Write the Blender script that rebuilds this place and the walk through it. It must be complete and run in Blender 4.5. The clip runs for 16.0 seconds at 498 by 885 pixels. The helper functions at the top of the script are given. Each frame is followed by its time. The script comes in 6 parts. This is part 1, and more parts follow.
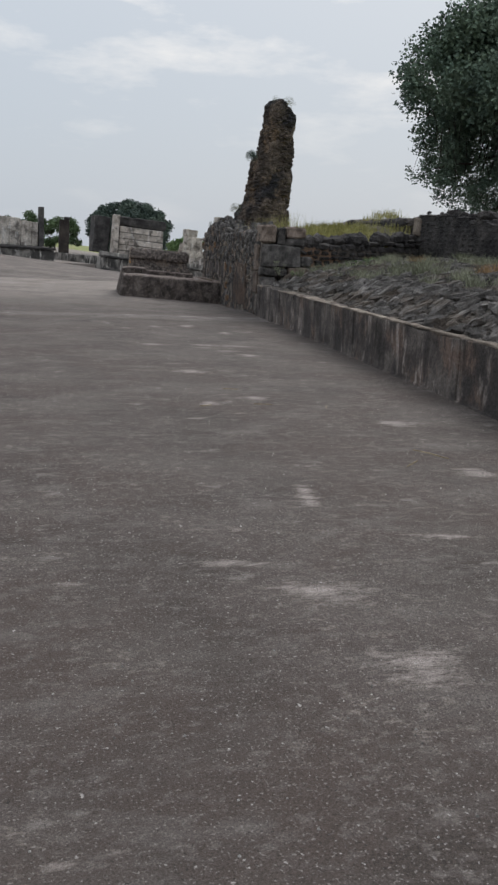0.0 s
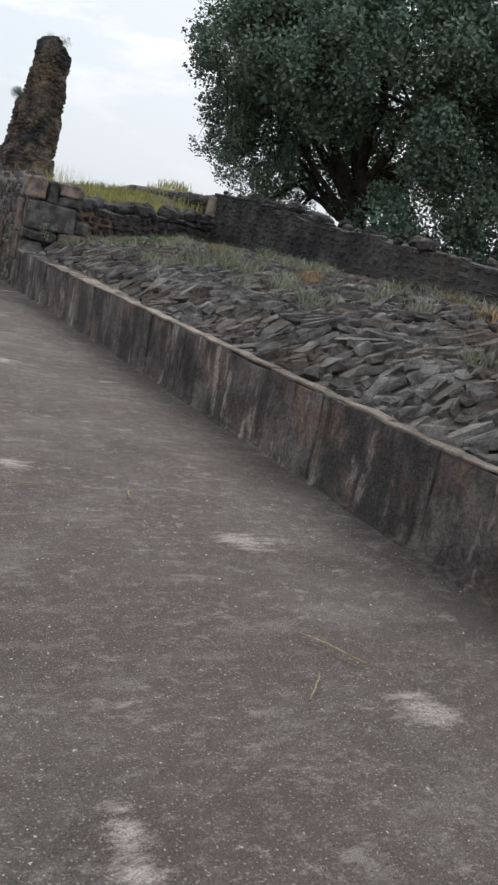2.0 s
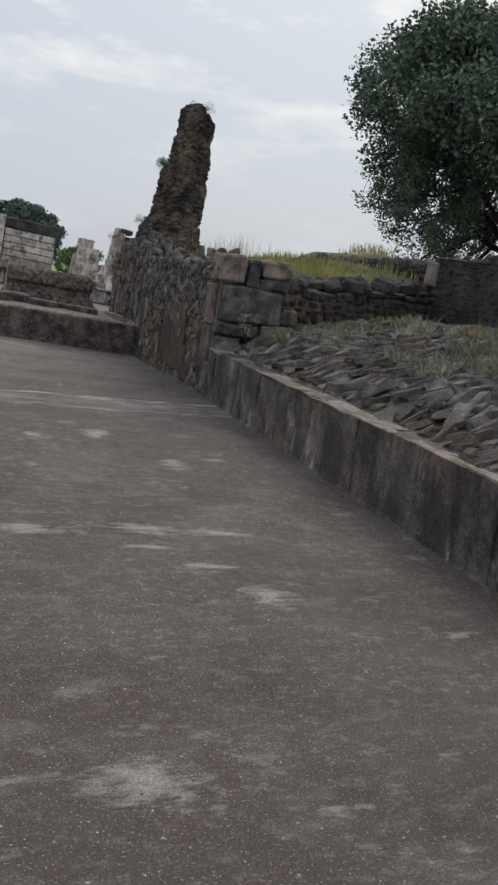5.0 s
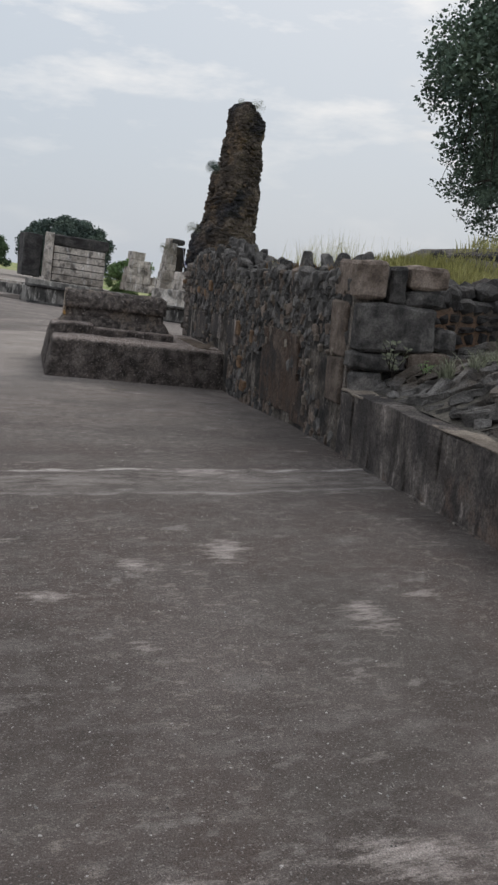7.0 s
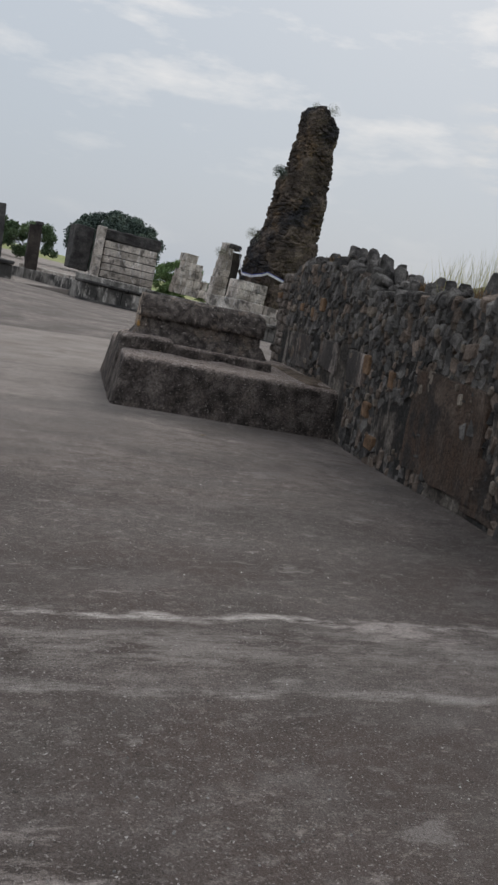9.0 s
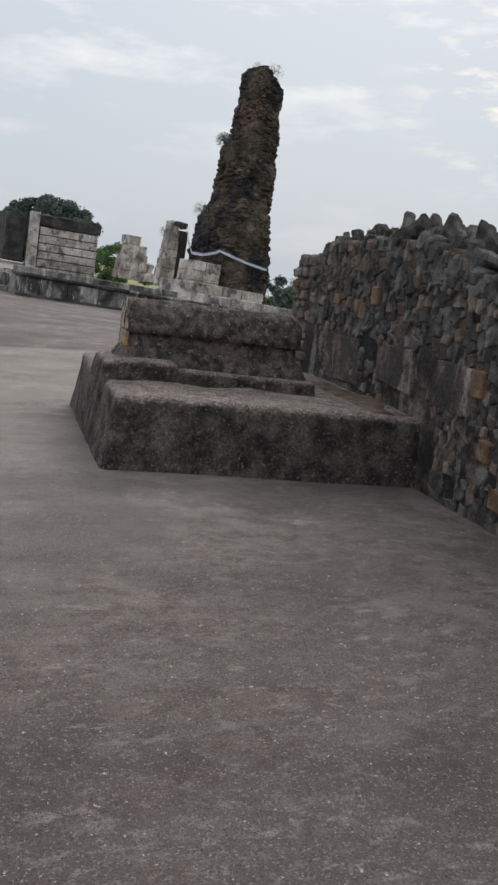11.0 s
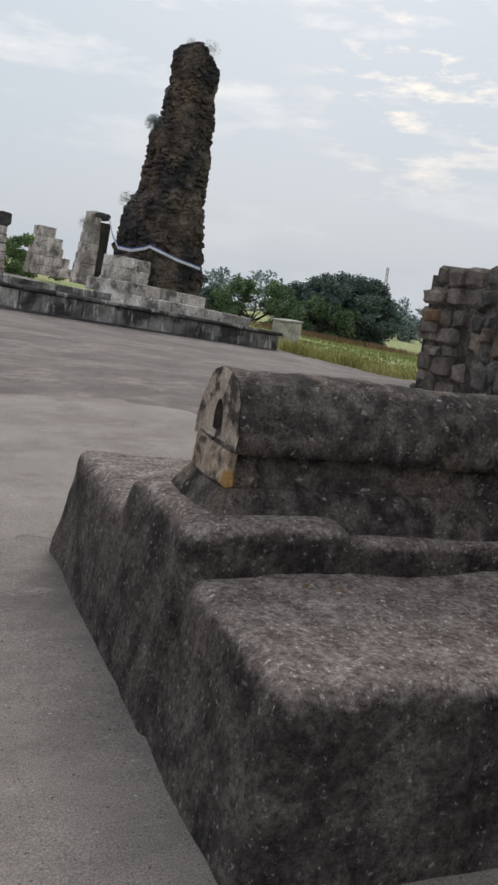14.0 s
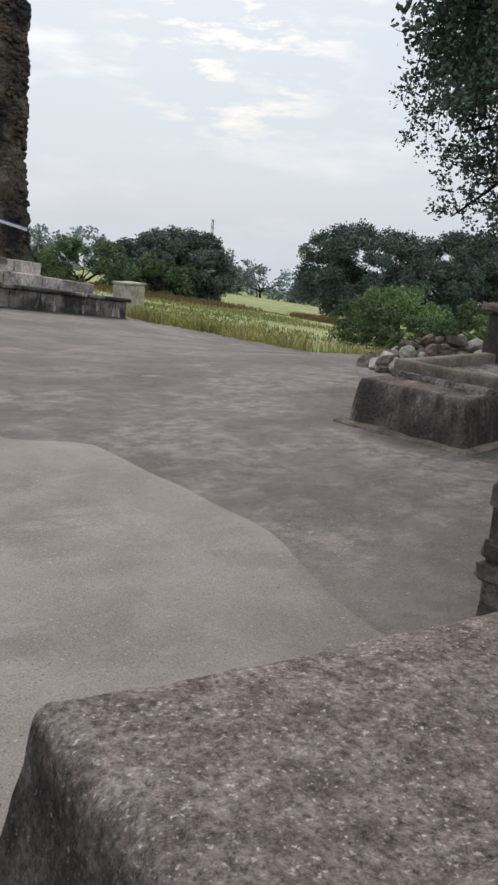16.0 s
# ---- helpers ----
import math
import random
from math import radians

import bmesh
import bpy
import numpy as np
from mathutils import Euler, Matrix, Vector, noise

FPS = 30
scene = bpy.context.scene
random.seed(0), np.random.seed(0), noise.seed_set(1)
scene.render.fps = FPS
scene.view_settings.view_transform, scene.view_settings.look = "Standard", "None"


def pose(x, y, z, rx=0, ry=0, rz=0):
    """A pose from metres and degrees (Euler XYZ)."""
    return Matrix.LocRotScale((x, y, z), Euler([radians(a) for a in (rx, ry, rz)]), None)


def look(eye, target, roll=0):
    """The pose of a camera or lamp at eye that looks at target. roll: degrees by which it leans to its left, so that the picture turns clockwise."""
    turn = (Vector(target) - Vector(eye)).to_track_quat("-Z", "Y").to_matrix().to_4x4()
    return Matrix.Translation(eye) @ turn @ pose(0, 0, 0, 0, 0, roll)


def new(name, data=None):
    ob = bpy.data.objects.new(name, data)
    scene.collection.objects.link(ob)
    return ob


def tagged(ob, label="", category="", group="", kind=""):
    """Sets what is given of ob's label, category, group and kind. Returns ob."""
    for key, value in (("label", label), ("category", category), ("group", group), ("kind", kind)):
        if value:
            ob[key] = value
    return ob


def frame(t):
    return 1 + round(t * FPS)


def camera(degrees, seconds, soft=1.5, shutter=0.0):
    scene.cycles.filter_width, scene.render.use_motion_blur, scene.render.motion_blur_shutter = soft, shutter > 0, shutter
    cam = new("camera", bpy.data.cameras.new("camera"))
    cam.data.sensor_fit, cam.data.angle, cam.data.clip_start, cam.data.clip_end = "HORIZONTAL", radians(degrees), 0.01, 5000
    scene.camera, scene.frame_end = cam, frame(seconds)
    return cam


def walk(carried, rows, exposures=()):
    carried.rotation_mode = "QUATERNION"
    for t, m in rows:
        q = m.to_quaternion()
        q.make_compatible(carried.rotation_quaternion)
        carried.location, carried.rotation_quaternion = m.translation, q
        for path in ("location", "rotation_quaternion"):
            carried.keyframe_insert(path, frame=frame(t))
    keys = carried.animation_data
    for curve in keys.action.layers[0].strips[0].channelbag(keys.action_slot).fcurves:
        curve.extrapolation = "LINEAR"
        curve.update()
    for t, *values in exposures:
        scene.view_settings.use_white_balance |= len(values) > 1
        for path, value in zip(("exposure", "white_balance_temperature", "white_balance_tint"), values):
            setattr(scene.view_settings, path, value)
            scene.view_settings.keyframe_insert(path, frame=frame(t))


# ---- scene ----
cam = camera(32.2, 16.0, soft=2.6)
PATH = [
    (0, (0.056, -0.074, 1.355), (0.559, 1.81, 0.913), 2.9),
    (0.5, (0.222, 0.668, 1.36), (0.745, 2.55, 0.928), 2.1),
    (1, (0.359, 1.331, 1.393), (1.207, 3.082, 0.931), 4.0),
    (1.5, (0.589, 2.131, 1.44), (1.568, 3.814, 0.983), 7.4),
    (2, (0.699, 2.857, 1.458), (1.746, 4.502, 1.015), 11.8),
    (2.5, (0.83, 3.626, 1.483), (1.666, 5.388, 1.039), 10.1),
    (3, (0.896, 4.343, 1.507), (1.695, 6.137, 1.126), 9.7),
    (3.2, (0.891, 4.624, 1.503), (1.688, 6.417, 1.116), 8.3),
    (5.3, (1.103, 7.216, 1.622), (1.857, 9.03, 1.248), 7.8),
    (5.5, (1.158, 7.511, 1.653), (1.91, 9.326, 1.279), 6.0),
    (6, (1.146, 8.29, 1.641), (1.848, 10.125, 1.265), 6.1),
    (6.5, (1.197, 9.088, 1.602), (1.902, 10.921, 1.227), 5.2),
    (7, (1.205, 9.718, 1.606), (1.851, 11.571, 1.221), 4.3),
    (7.5, (1.213, 10.535, 1.59), (1.808, 12.407, 1.213), 6.8),
    (8, (1.1, 11.123, 1.597), (1.678, 12.998, 1.211), 8.9),
    (8.5, (1.076, 11.879, 1.569), (1.646, 13.756, 1.179), 8.7),
    (8.7, (1.091, 12.241, 1.55), (1.671, 14.118, 1.174), 9.1),
    (10.8, (1.208, 15.497, 1.555), (1.917, 17.328, 1.175), 5.8),
    (11, (1.206, 15.896, 1.576), (1.907, 17.724, 1.164), 5.1),
    (11.5, (1.265, 16.712, 1.539), (1.974, 18.529, 1.098), 4.1),
    (12, (1.317, 17.458, 1.556), (2.057, 19.259, 1.099), 4.7),
    (12.5, (1.31, 18.121, 1.559), (2.109, 19.91, 1.158), 2.1),
    (13, (1.35, 18.878, 1.576), (2.176, 20.654, 1.171), 3.5),
    (13.5, (1.375, 19.62, 1.571), (2.27, 21.365, 1.177), 5.1),
    (14, (1.456, 20.349, 1.554), (2.359, 22.088, 1.155), 6.5),
    (14.5, (1.516, 21.033, 1.553), (2.462, 22.745, 1.137), 6.2),
    (14.6, (1.53, 21.167, 1.545), (2.499, 22.867, 1.128), 6.3),
    (15, (1.618, 21.704, 1.555), (2.64, 23.367, 1.119), 6.3),
    (15.4, (1.707, 22.251, 1.549), (2.857, 23.827, 1.108), 7.0),
    (15.5, (1.747, 22.385, 1.561), (2.926, 23.939, 1.118), 7.1),
    (16, (1.898, 22.857, 1.632), (3.12, 24.37, 1.168), 4.6),
]
walk(cam, [(t, look(eye, target, roll)) for t, eye, target, roll in PATH],
     exposures=[(0, 0.10), (0.5, 0.24), (0.8, 0.30), (1.5, 0.65), (2.1, 0.50), (2.5, 0.16), (2.8, 0.07), (3.2, 0.06), (5.5, 0.17), (6.5, 0.12), (7.5, 0.08), (8.5, -0.06), (11, 0.20), (12.5, 0.20), (13.5, 0.18), (14.5, 0.25), (16, 0.38)])

# ---- sky and light: overcast late afternoon, the sun low behind cloud, ahead and to the right ----
SUN_AZ, SUN_EL = 30.0, 34.0
world = bpy.data.worlds.new("sky")
scene.world = world
world.use_nodes = True
wt = world.node_tree
wt.nodes.clear()


def wn(kind, **inputs):
    n = wt.nodes.new(kind)
    for k, v in inputs.items():
        n.inputs[k].default_value = v
    return n


sky = wt.nodes.new("ShaderNodeTexSky")
sky.sky_type, sky.sun_disc = "NISHITA", False
sky.sun_elevation, sky.sun_rotation = radians(SUN_EL), radians(SUN_AZ)
sky.air_density, sky.dust_density = 1.2, 2.5
skys = wt.nodes.new("ShaderNodeVectorMath")
skys.operation = "SCALE"
skys.inputs["Scale"].default_value = 0.09
wt.links.new(sky.outputs[0], skys.inputs[0])
co = wt.nodes.new("ShaderNodeTexCoord")
sq = wt.nodes.new("ShaderNodeMapping")
sq.inputs["Scale"].default_value = (1.0, 1.0, 3.4)
wt.links.new(co.outputs["Generated"], sq.inputs["Vector"])
sep = wt.nodes.new("ShaderNodeSeparateXYZ")
wt.links.new(co.outputs["Generated"], sep.inputs[0])
grad = wt.nodes.new("ShaderNodeValToRGB")
wt.links.new(sep.outputs["Z"], grad.inputs[0])
e = grad.color_ramp.elements
e[0].position, e[0].color = 0.0, (0.47, 0.52, 0.585, 1)
e[1].position, e[1].color = 0.6, (0.66, 0.715, 0.79, 1)
g2 = e.new(0.14)
g2.color = (0.51, 0.565, 0.635, 1)
n1 = wn("ShaderNodeTexNoise", Scale=5.2, Detail=8.0, Roughness=0.58)
wt.links.new(sq.outputs[0], n1.inputs["Vector"])
r1 = wt.nodes.new("ShaderNodeValToRGB")
r1.color_ramp.elements[0].position, r1.color_ramp.elements[0].color = 0.52, (0, 0, 0, 1)
r1.color_ramp.elements[1].position, r1.color_ramp.elements[1].color = 0.72, (1, 1, 1, 1)
wt.links.new(n1.outputs[0], r1.inputs[0])
clouds = wn("ShaderNodeMix")
clouds.data_type = "RGBA"
clouds.inputs["B"].default_value = (0.98, 0.94, 0.90, 1)
wt.links.new(grad.outputs[0], clouds.inputs["A"])
cf = wt.nodes.new("ShaderNodeMath")
cf.operation = "MULTIPLY"
low = wt.nodes.new("ShaderNodeMapRange")
low.inputs["From Min"].default_value, low.inputs["From Max"].default_value = 0.06, 0.24
low.inputs["To Min"].default_value, low.inputs["To Max"].default_value = 0.12, 0.75
wt.links.new(sep.outputs["Z"], low.inputs["Value"])
wt.links.new(low.outputs[0], cf.inputs[1])
wt.links.new(r1.outputs[0], cf.inputs[0])
wt.links.new(cf.outputs[0], clouds.inputs["Factor"])
# brighter broken cloud round the hidden sun, low ahead and to the right
toward = wt.nodes.new("ShaderNodeVectorMath")
toward.operation = "DISTANCE"
toward.inputs[1].default_value = (0.575, 0.79, 0.215)
wt.links.new(co.outputs["Generated"], toward.inputs[0])
glow = wt.nodes.new("ShaderNodeMapRange")
glow.interpolation_type = "SMOOTHSTEP"
glow.inputs["From Min"].default_value, glow.inputs["From Max"].default_value = 0.02, 0.17
glow.inputs["To Min"].default_value, glow.inputs["To Max"].default_value = 1.0, 0.0
wt.links.new(toward.outputs["Value"], glow.inputs["Value"])
n2 = wn("ShaderNodeTexNoise", Scale=11.0, Detail=9.0, Roughness=0.6)
wt.links.new(sq.outputs[0], n2.inputs["Vector"])
r2 = wt.nodes.new("ShaderNodeValToRGB")
r2.color_ramp.elements[0].position, r2.color_ramp.elements[0].color = 0.53, (0, 0, 0, 1)
r2.color_ramp.elements[1].position, r2.color_ramp.elements[1].color = 0.72, (1, 1, 1, 1)
wt.links.new(n2.outputs[0], r2.inputs[0])
lit = wt.nodes.new("ShaderNodeMath")
lit.operation = "MULTIPLY"
wt.links.new(glow.outputs[0], lit.inputs[0])
wt.links.new(r2.outputs[0], lit.inputs[1])
bright = wn("ShaderNodeMix")
bright.data_type = "RGBA"
bright.inputs["B"].default_value = (1.12, 0.98, 0.82, 1)
wt.links.new(clouds.outputs["Result"], bright.inputs["A"])
wt.links.new(lit.outputs[0], bright.inputs["Factor"])
mixs = wn("ShaderNodeMix", Factor=0.94)
mixs.data_type = "RGBA"
wt.links.new(skys.outputs[0], mixs.inputs["A"])
wt.links.new(bright.outputs["Result"], mixs.inputs["B"])
bg = wn("ShaderNodeBackground", Strength=1.0)
wt.links.new(mixs.outputs["Result"], bg.inputs[0])
wout = wt.nodes.new("ShaderNodeOutputWorld")
wt.links.new(bg.outputs[0], wout.inputs[0])

sun = new("sun", bpy.data.lights.new("sun", "SUN"))
sun.data.energy, sun.data.angle, sun.data.color = 1.3, radians(30), (1.0, 0.94, 0.88)
sa, se = radians(SUN_AZ), radians(SUN_EL)
sun_way = Vector((math.sin(sa) * math.cos(se), math.cos(sa) * math.cos(se), math.sin(se)))
sun.matrix_world = look(Vector((0, 0, 60)), Vector((0, 0, 60)) - sun_way)

# ---- materials ----
RNG = random.Random(7)


def material(name, dark, mid, light, scale=3.0, fine=40.0, rough=0.9, bump=0.4, streak=0.0, spread=0.25, spots=None, spot_scale=9.0, spot_size=0.62, patch=None, patch_scale=0.5, patch_at=0.55, dist=0.02, speck=0.42, spot_squash=None, drift=None, worn=None, bands=(), spot_soft=0.06, grit=None, blotch=None, scuff=None, smears=None):
    """Weathered matter: broad stains, fine grain, optional run marks, specks and patches, and a shift of tone from piece to piece."""
    m = bpy.data.materials.new(name)
    m.use_nodes = True
    t = m.node_tree
    bsdf = t.nodes["Principled BSDF"]
    bsdf.inputs["Roughness"].default_value = rough
    bsdf.inputs["Specular IOR Level"].default_value = 0.25
    c = t.nodes.new("ShaderNodeNewGeometry")
    info = t.nodes.new("ShaderNodeObjectInfo")

    def noise_at(s, detail, rgh, squash=None):
        n = t.nodes.new("ShaderNodeTexNoise")
        n.inputs["Scale"].default_value, n.inputs["Detail"].default_value, n.inputs["Roughness"].default_value = s, detail, rgh
        if squash:
            mp = t.nodes.new("ShaderNodeMapping")
            mp.inputs["Scale"].default_value = squash
            t.links.new(c.outputs["Position"], mp.inputs["Vector"])
            t.links.new(mp.outputs[0], n.inputs["Vector"])
        else:
            t.links.new(c.outputs["Position"], n.inputs["Vector"])
        return n.outputs[0]

    def ramp(src, lo, hi, a=(0, 0, 0, 1), b=(1, 1, 1, 1)):
        r = t.nodes.new("ShaderNodeValToRGB")
        r.color_ramp.elements[0].position, r.color_ramp.elements[1].position = lo, hi
        r.color_ramp.elements[0].color, r.color_ramp.elements[1].color = a, b
        t.links.new(src, r.inputs[0])
        return r.outputs[0]

    def mix(a, b, fac):
        x = t.nodes.new("ShaderNodeMix")
        x.data_type = "RGBA"
        for key, v in (("A", a), ("B", b), ("Factor", fac)):
            if isinstance(v, (tuple, float)):
                x.inputs[key].default_value = (*v, 1) if isinstance(v, tuple) else v
            else:
                t.links.new(v, x.inputs[key])
        return x.outputs["Result"]

    broad = noise_at(scale, 5, 0.6)
    grain = noise_at(fine, 6, 0.85)
    r = t.nodes.new("ShaderNodeValToRGB")
    el = r.color_ramp.elements
    el[0].position, el[0].color = 0.38, (*dark, 1)
    el[1].position, el[1].color = 0.64, (*light, 1)
    k = el.new(0.5)
    k.color = (*mid, 1)
    t.links.new(broad, r.inputs[0])
    col = r.outputs[0]
    if patch:
        col = mix(col, patch, ramp(noise_at(patch_scale, 6, 0.62), patch_at - 0.04, patch_at + 0.05))
    if drift:
        # the paving was renewed further on, in a paler cement
        pale, y0, y1 = drift
        sp = t.nodes.new("ShaderNodeSeparateXYZ")
        t.links.new(c.outputs["Position"], sp.inputs[0])
        mr = t.nodes.new("ShaderNodeMapRange")
        mr.inputs["From Min"].default_value, mr.inputs["From Max"].default_value = y0, y1
        t.links.new(sp.outputs["Y"], mr.inputs["Value"])
        wob = t.nodes.new("ShaderNodeMath")
        wob.operation = "MULTIPLY"
        t.links.new(mr.outputs[0], wob.inputs[0])
        t.links.new(ramp(noise_at(0.8, 5, 0.6), 0.2, 0.42), wob.inputs[1])
        back = t.nodes.new("ShaderNodeMapRange")
        back.inputs["From Min"].default_value, back.inputs["From Max"].default_value = 25.0, 26.5
        back.inputs["To Min"].default_value, back.inputs["To Max"].default_value = 1.0, 0.26
        t.links.new(sp.outputs["Y"], back.inputs["Value"])
        less = t.nodes.new("ShaderNodeMath")
        less.operation = "MULTIPLY"
        t.links.new(wob.outputs[0], less.inputs[0])
        t.links.new(back.outputs[0], less.inputs[1])
        side = t.nodes.new("ShaderNodeMapRange")
        side.inputs["From Min"].default_value, side.inputs["From Max"].default_value = 0.8, 2.0
        side.inputs["To Min"].default_value, side.inputs["To Max"].default_value = 1.0, 0.3
        skew = t.nodes.new("ShaderNodeMath")
        skew.operation = "MULTIPLY_ADD"
        skew.inputs[1].default_value = -0.7
        t.links.new(sp.outputs["Y"], skew.inputs[0])
        t.links.new(sp.outputs["X"], skew.inputs[2])
        back_to = t.nodes.new("ShaderNodeMath")
        back_to.inputs[1].default_value = 0.7 * 19.0
        t.links.new(skew.outputs[0], back_to.inputs[0])
        t.links.new(back_to.outputs[0], side.inputs["Value"])
        left = t.nodes.new("ShaderNodeMath")
        left.operation = "MULTIPLY"
        t.links.new(less.outputs[0], left.inputs[0])
        t.links.new(side.outputs[0], left.inputs[1])
        col = mix(col, pale, left.outputs[0])
        further = t.nodes.new("ShaderNodeMapRange")
        further.inputs["From Min"].default_value, further.inputs["From Max"].default_value = 17.0, 22.0
        t.links.new(sp.outputs["Y"], further.inputs["Value"])
        wide = mix((0.0, 0.0, 0.0), ramp(noise_at(4.5, 8, 0.8, (1.0, 1.3, 1.0)), 0.42, 0.56), ramp(noise_at(0.6, 5, 0.62), 0.45, 0.55))
        col = mix(col, tuple(v * 1.22 for v in pale), mix((0.0, 0.0, 0.0), (0.8, 0.8, 0.8), mix((0.0, 0.0, 0.0), wide, further.outputs[0])))
        # blotches of old brown grime and rubbed pale grit over all of it
        col = mix(col, tuple(v * 0.44 for v in pale), mix((0.0, 0.0, 0.0), (0.62, 0.62, 0.62), ramp(noise_at(1.0, 8, 0.74, (0.8, 1.1, 1.0)), 0.48, 0.60)))
        col = mix(col, tuple(v * 1.35 for v in pale), mix((0.0, 0.0, 0.0), (0.55, 0.55, 0.55), mix((0.0, 0.0, 0.0), ramp(noise_at(10.0, 7, 0.78, (1.0, 1.4, 1.0)), 0.54, 0.64), ramp(noise_at(1.1, 4, 0.6), 0.46, 0.58))))
    if streak:
        run = noise_at(1.0, 7, 0.7, (4.2, 4.2, 1.1))
        col = mix(col, tuple(min(1.0, v * 2.1) for v in light), mix((0.0, 0.0, 0.0), (streak,) * 3, ramp(run, 0.55, 0.62)))
        col = mix(col, tuple(v * 0.45 for v in dark), mix((0.0, 0.0, 0.0), (streak,) * 3, ramp(noise_at(1.3, 4, 0.6, (3.4, 3.4, 0.8)), 0.52, 0.64)))
    if spots:
        col = mix(col, spots, ramp(noise_at(spot_scale, 5, 0.7, spot_squash), spot_size, spot_size + spot_soft))
    if scuff:
        col = mix(col, scuff, ramp(noise_at(2.6, 6, 0.68, (1.0, 1.7, 1.0)), 0.60, 0.67))
        col = mix(col, scuff, mix((0.0, 0.0, 0.0), (0.55, 0.55, 0.55), ramp(noise_at(11.0, 5, 0.7, (1.0, 1.5, 1.0)), 0.53, 0.66)))
    if blotch:
        col = mix(col, blotch, ramp(noise_at(1.9, 7, 0.72, (1.0, 1.0, 0.6)), 0.47, 0.60))
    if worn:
        # rubbed, gritty skin on the treads and rounded arrises; toplight is put in too, the tone set paler by the
        # upward normal
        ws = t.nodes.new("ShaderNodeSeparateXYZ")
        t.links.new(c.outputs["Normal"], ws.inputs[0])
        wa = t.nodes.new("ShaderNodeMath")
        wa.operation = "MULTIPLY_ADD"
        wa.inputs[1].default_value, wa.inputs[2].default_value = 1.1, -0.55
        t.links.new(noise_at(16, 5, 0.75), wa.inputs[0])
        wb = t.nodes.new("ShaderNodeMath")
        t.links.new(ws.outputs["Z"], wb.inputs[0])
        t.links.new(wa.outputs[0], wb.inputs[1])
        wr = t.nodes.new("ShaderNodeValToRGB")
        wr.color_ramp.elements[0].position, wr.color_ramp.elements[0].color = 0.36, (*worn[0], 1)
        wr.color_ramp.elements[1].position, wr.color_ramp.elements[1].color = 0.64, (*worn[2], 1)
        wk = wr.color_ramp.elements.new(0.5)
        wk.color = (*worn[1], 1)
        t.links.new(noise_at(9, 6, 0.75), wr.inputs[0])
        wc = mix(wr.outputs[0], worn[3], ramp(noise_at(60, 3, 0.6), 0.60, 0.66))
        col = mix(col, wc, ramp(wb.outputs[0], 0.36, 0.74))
    for band_y, half, tone in bands:
        # a pale smear of old joint mortar right across the paving
        bs = t.nodes.new("ShaderNodeSeparateXYZ")
        t.links.new(c.outputs["Position"], bs.inputs[0])
        bw = t.nodes.new("ShaderNodeMath")
        bw.operation = "MULTIPLY_ADD"
        bw.inputs[1].default_value = 0.55
        t.links.new(noise_at(1.1, 5, 0.6), bw.inputs[0])
        t.links.new(bs.outputs["Y"], bw.inputs[2])
        bd = t.nodes.new("ShaderNodeMath")
        bd.operation = "SUBTRACT"
        bd.inputs[1].default_value = band_y + 0.275
        t.links.new(bw.outputs[0], bd.inputs[0])
        ba = t.nodes.new("ShaderNodeMath")
        ba.operation = "ABSOLUTE"
        t.links.new(bd.outputs[0], ba.inputs[0])
        bm_ = t.nodes.new("ShaderNodeMapRange")
        bm_.inputs["From Min"].default_value, bm_.inputs["From Max"].default_value = half * 0.35, half
        bm_.inputs["To Min"].default_value, bm_.inputs["To Max"].default_value = 1.0, 0.0
        t.links.new(ba.outputs[0], bm_.inputs["Value"])
        bf = t.nodes.new("ShaderNodeMath")
        bf.operation = "MULTIPLY"
        t.links.new(bm_.outputs[0], bf.inputs[0])
        t.links.new(ramp(noise_at(3.6, 7, 0.8, (0.6, 2.2, 1.0)), 0.44, 0.60), bf.inputs[1])
        col = mix(col, tone, bf.outputs[0])
    if smears:
        # worn-through places and spilt lime, each of its own place and length
        tone, turn, places = smears
        ca, sa_ = math.cos(radians(turn)), math.sin(radians(turn))
        mp = t.nodes.new("ShaderNodeMapping")
        mp.inputs["Rotation"].default_value = (0, 0, -radians(turn))
        t.links.new(c.outputs["Position"], mp.inputs["Vector"])
        near = None
        for px, py, a, b in places:
            qx, qy = px * ca + py * sa_, py * ca - px * sa_
            ma = t.nodes.new("ShaderNodeVectorMath")
            ma.operation = "MULTIPLY_ADD"
            ma.inputs[1].default_value, ma.inputs[2].default_value = (1 / a, 1 / b, 0), (-qx / a, -qy / b, 0)
            t.links.new(mp.outputs[0], ma.inputs[0])
            le = t.nodes.new("ShaderNodeVectorMath")
            le.operation = "LENGTH"
            t.links.new(ma.outputs[0], le.inputs[0])
            if near is None:
                near = le.outputs["Value"]
            else:
                mi = t.nodes.new("ShaderNodeMath")
                mi.operation = "MINIMUM"
                t.links.new(near, mi.inputs[0])
                t.links.new(le.outputs["Value"], mi.inputs[1])
                near = mi.outputs[0]
        rag = t.nodes.new("ShaderNodeMath")
        rag.operation = "MULTIPLY_ADD"
        rag.inputs[1].default_value = -6.5
        t.links.new(noise_at(8.0, 8, 0.78, (0.7, 2.0, 1.0)), rag.inputs[0])
        t.links.new(near, rag.inputs[2])
        fade = t.nodes.new("ShaderNodeMapRange")
        fade.inputs["From Min"].default_value, fade.inputs["From Max"].default_value = -3.3, -2.0
        fade.inputs["To Min"].default_value, fade.inputs["To Max"].default_value = 0.95, 0.0
        t.links.new(rag.outputs[0], fade.inputs["Value"])
        col = mix(col, tone, fade.outputs[0])
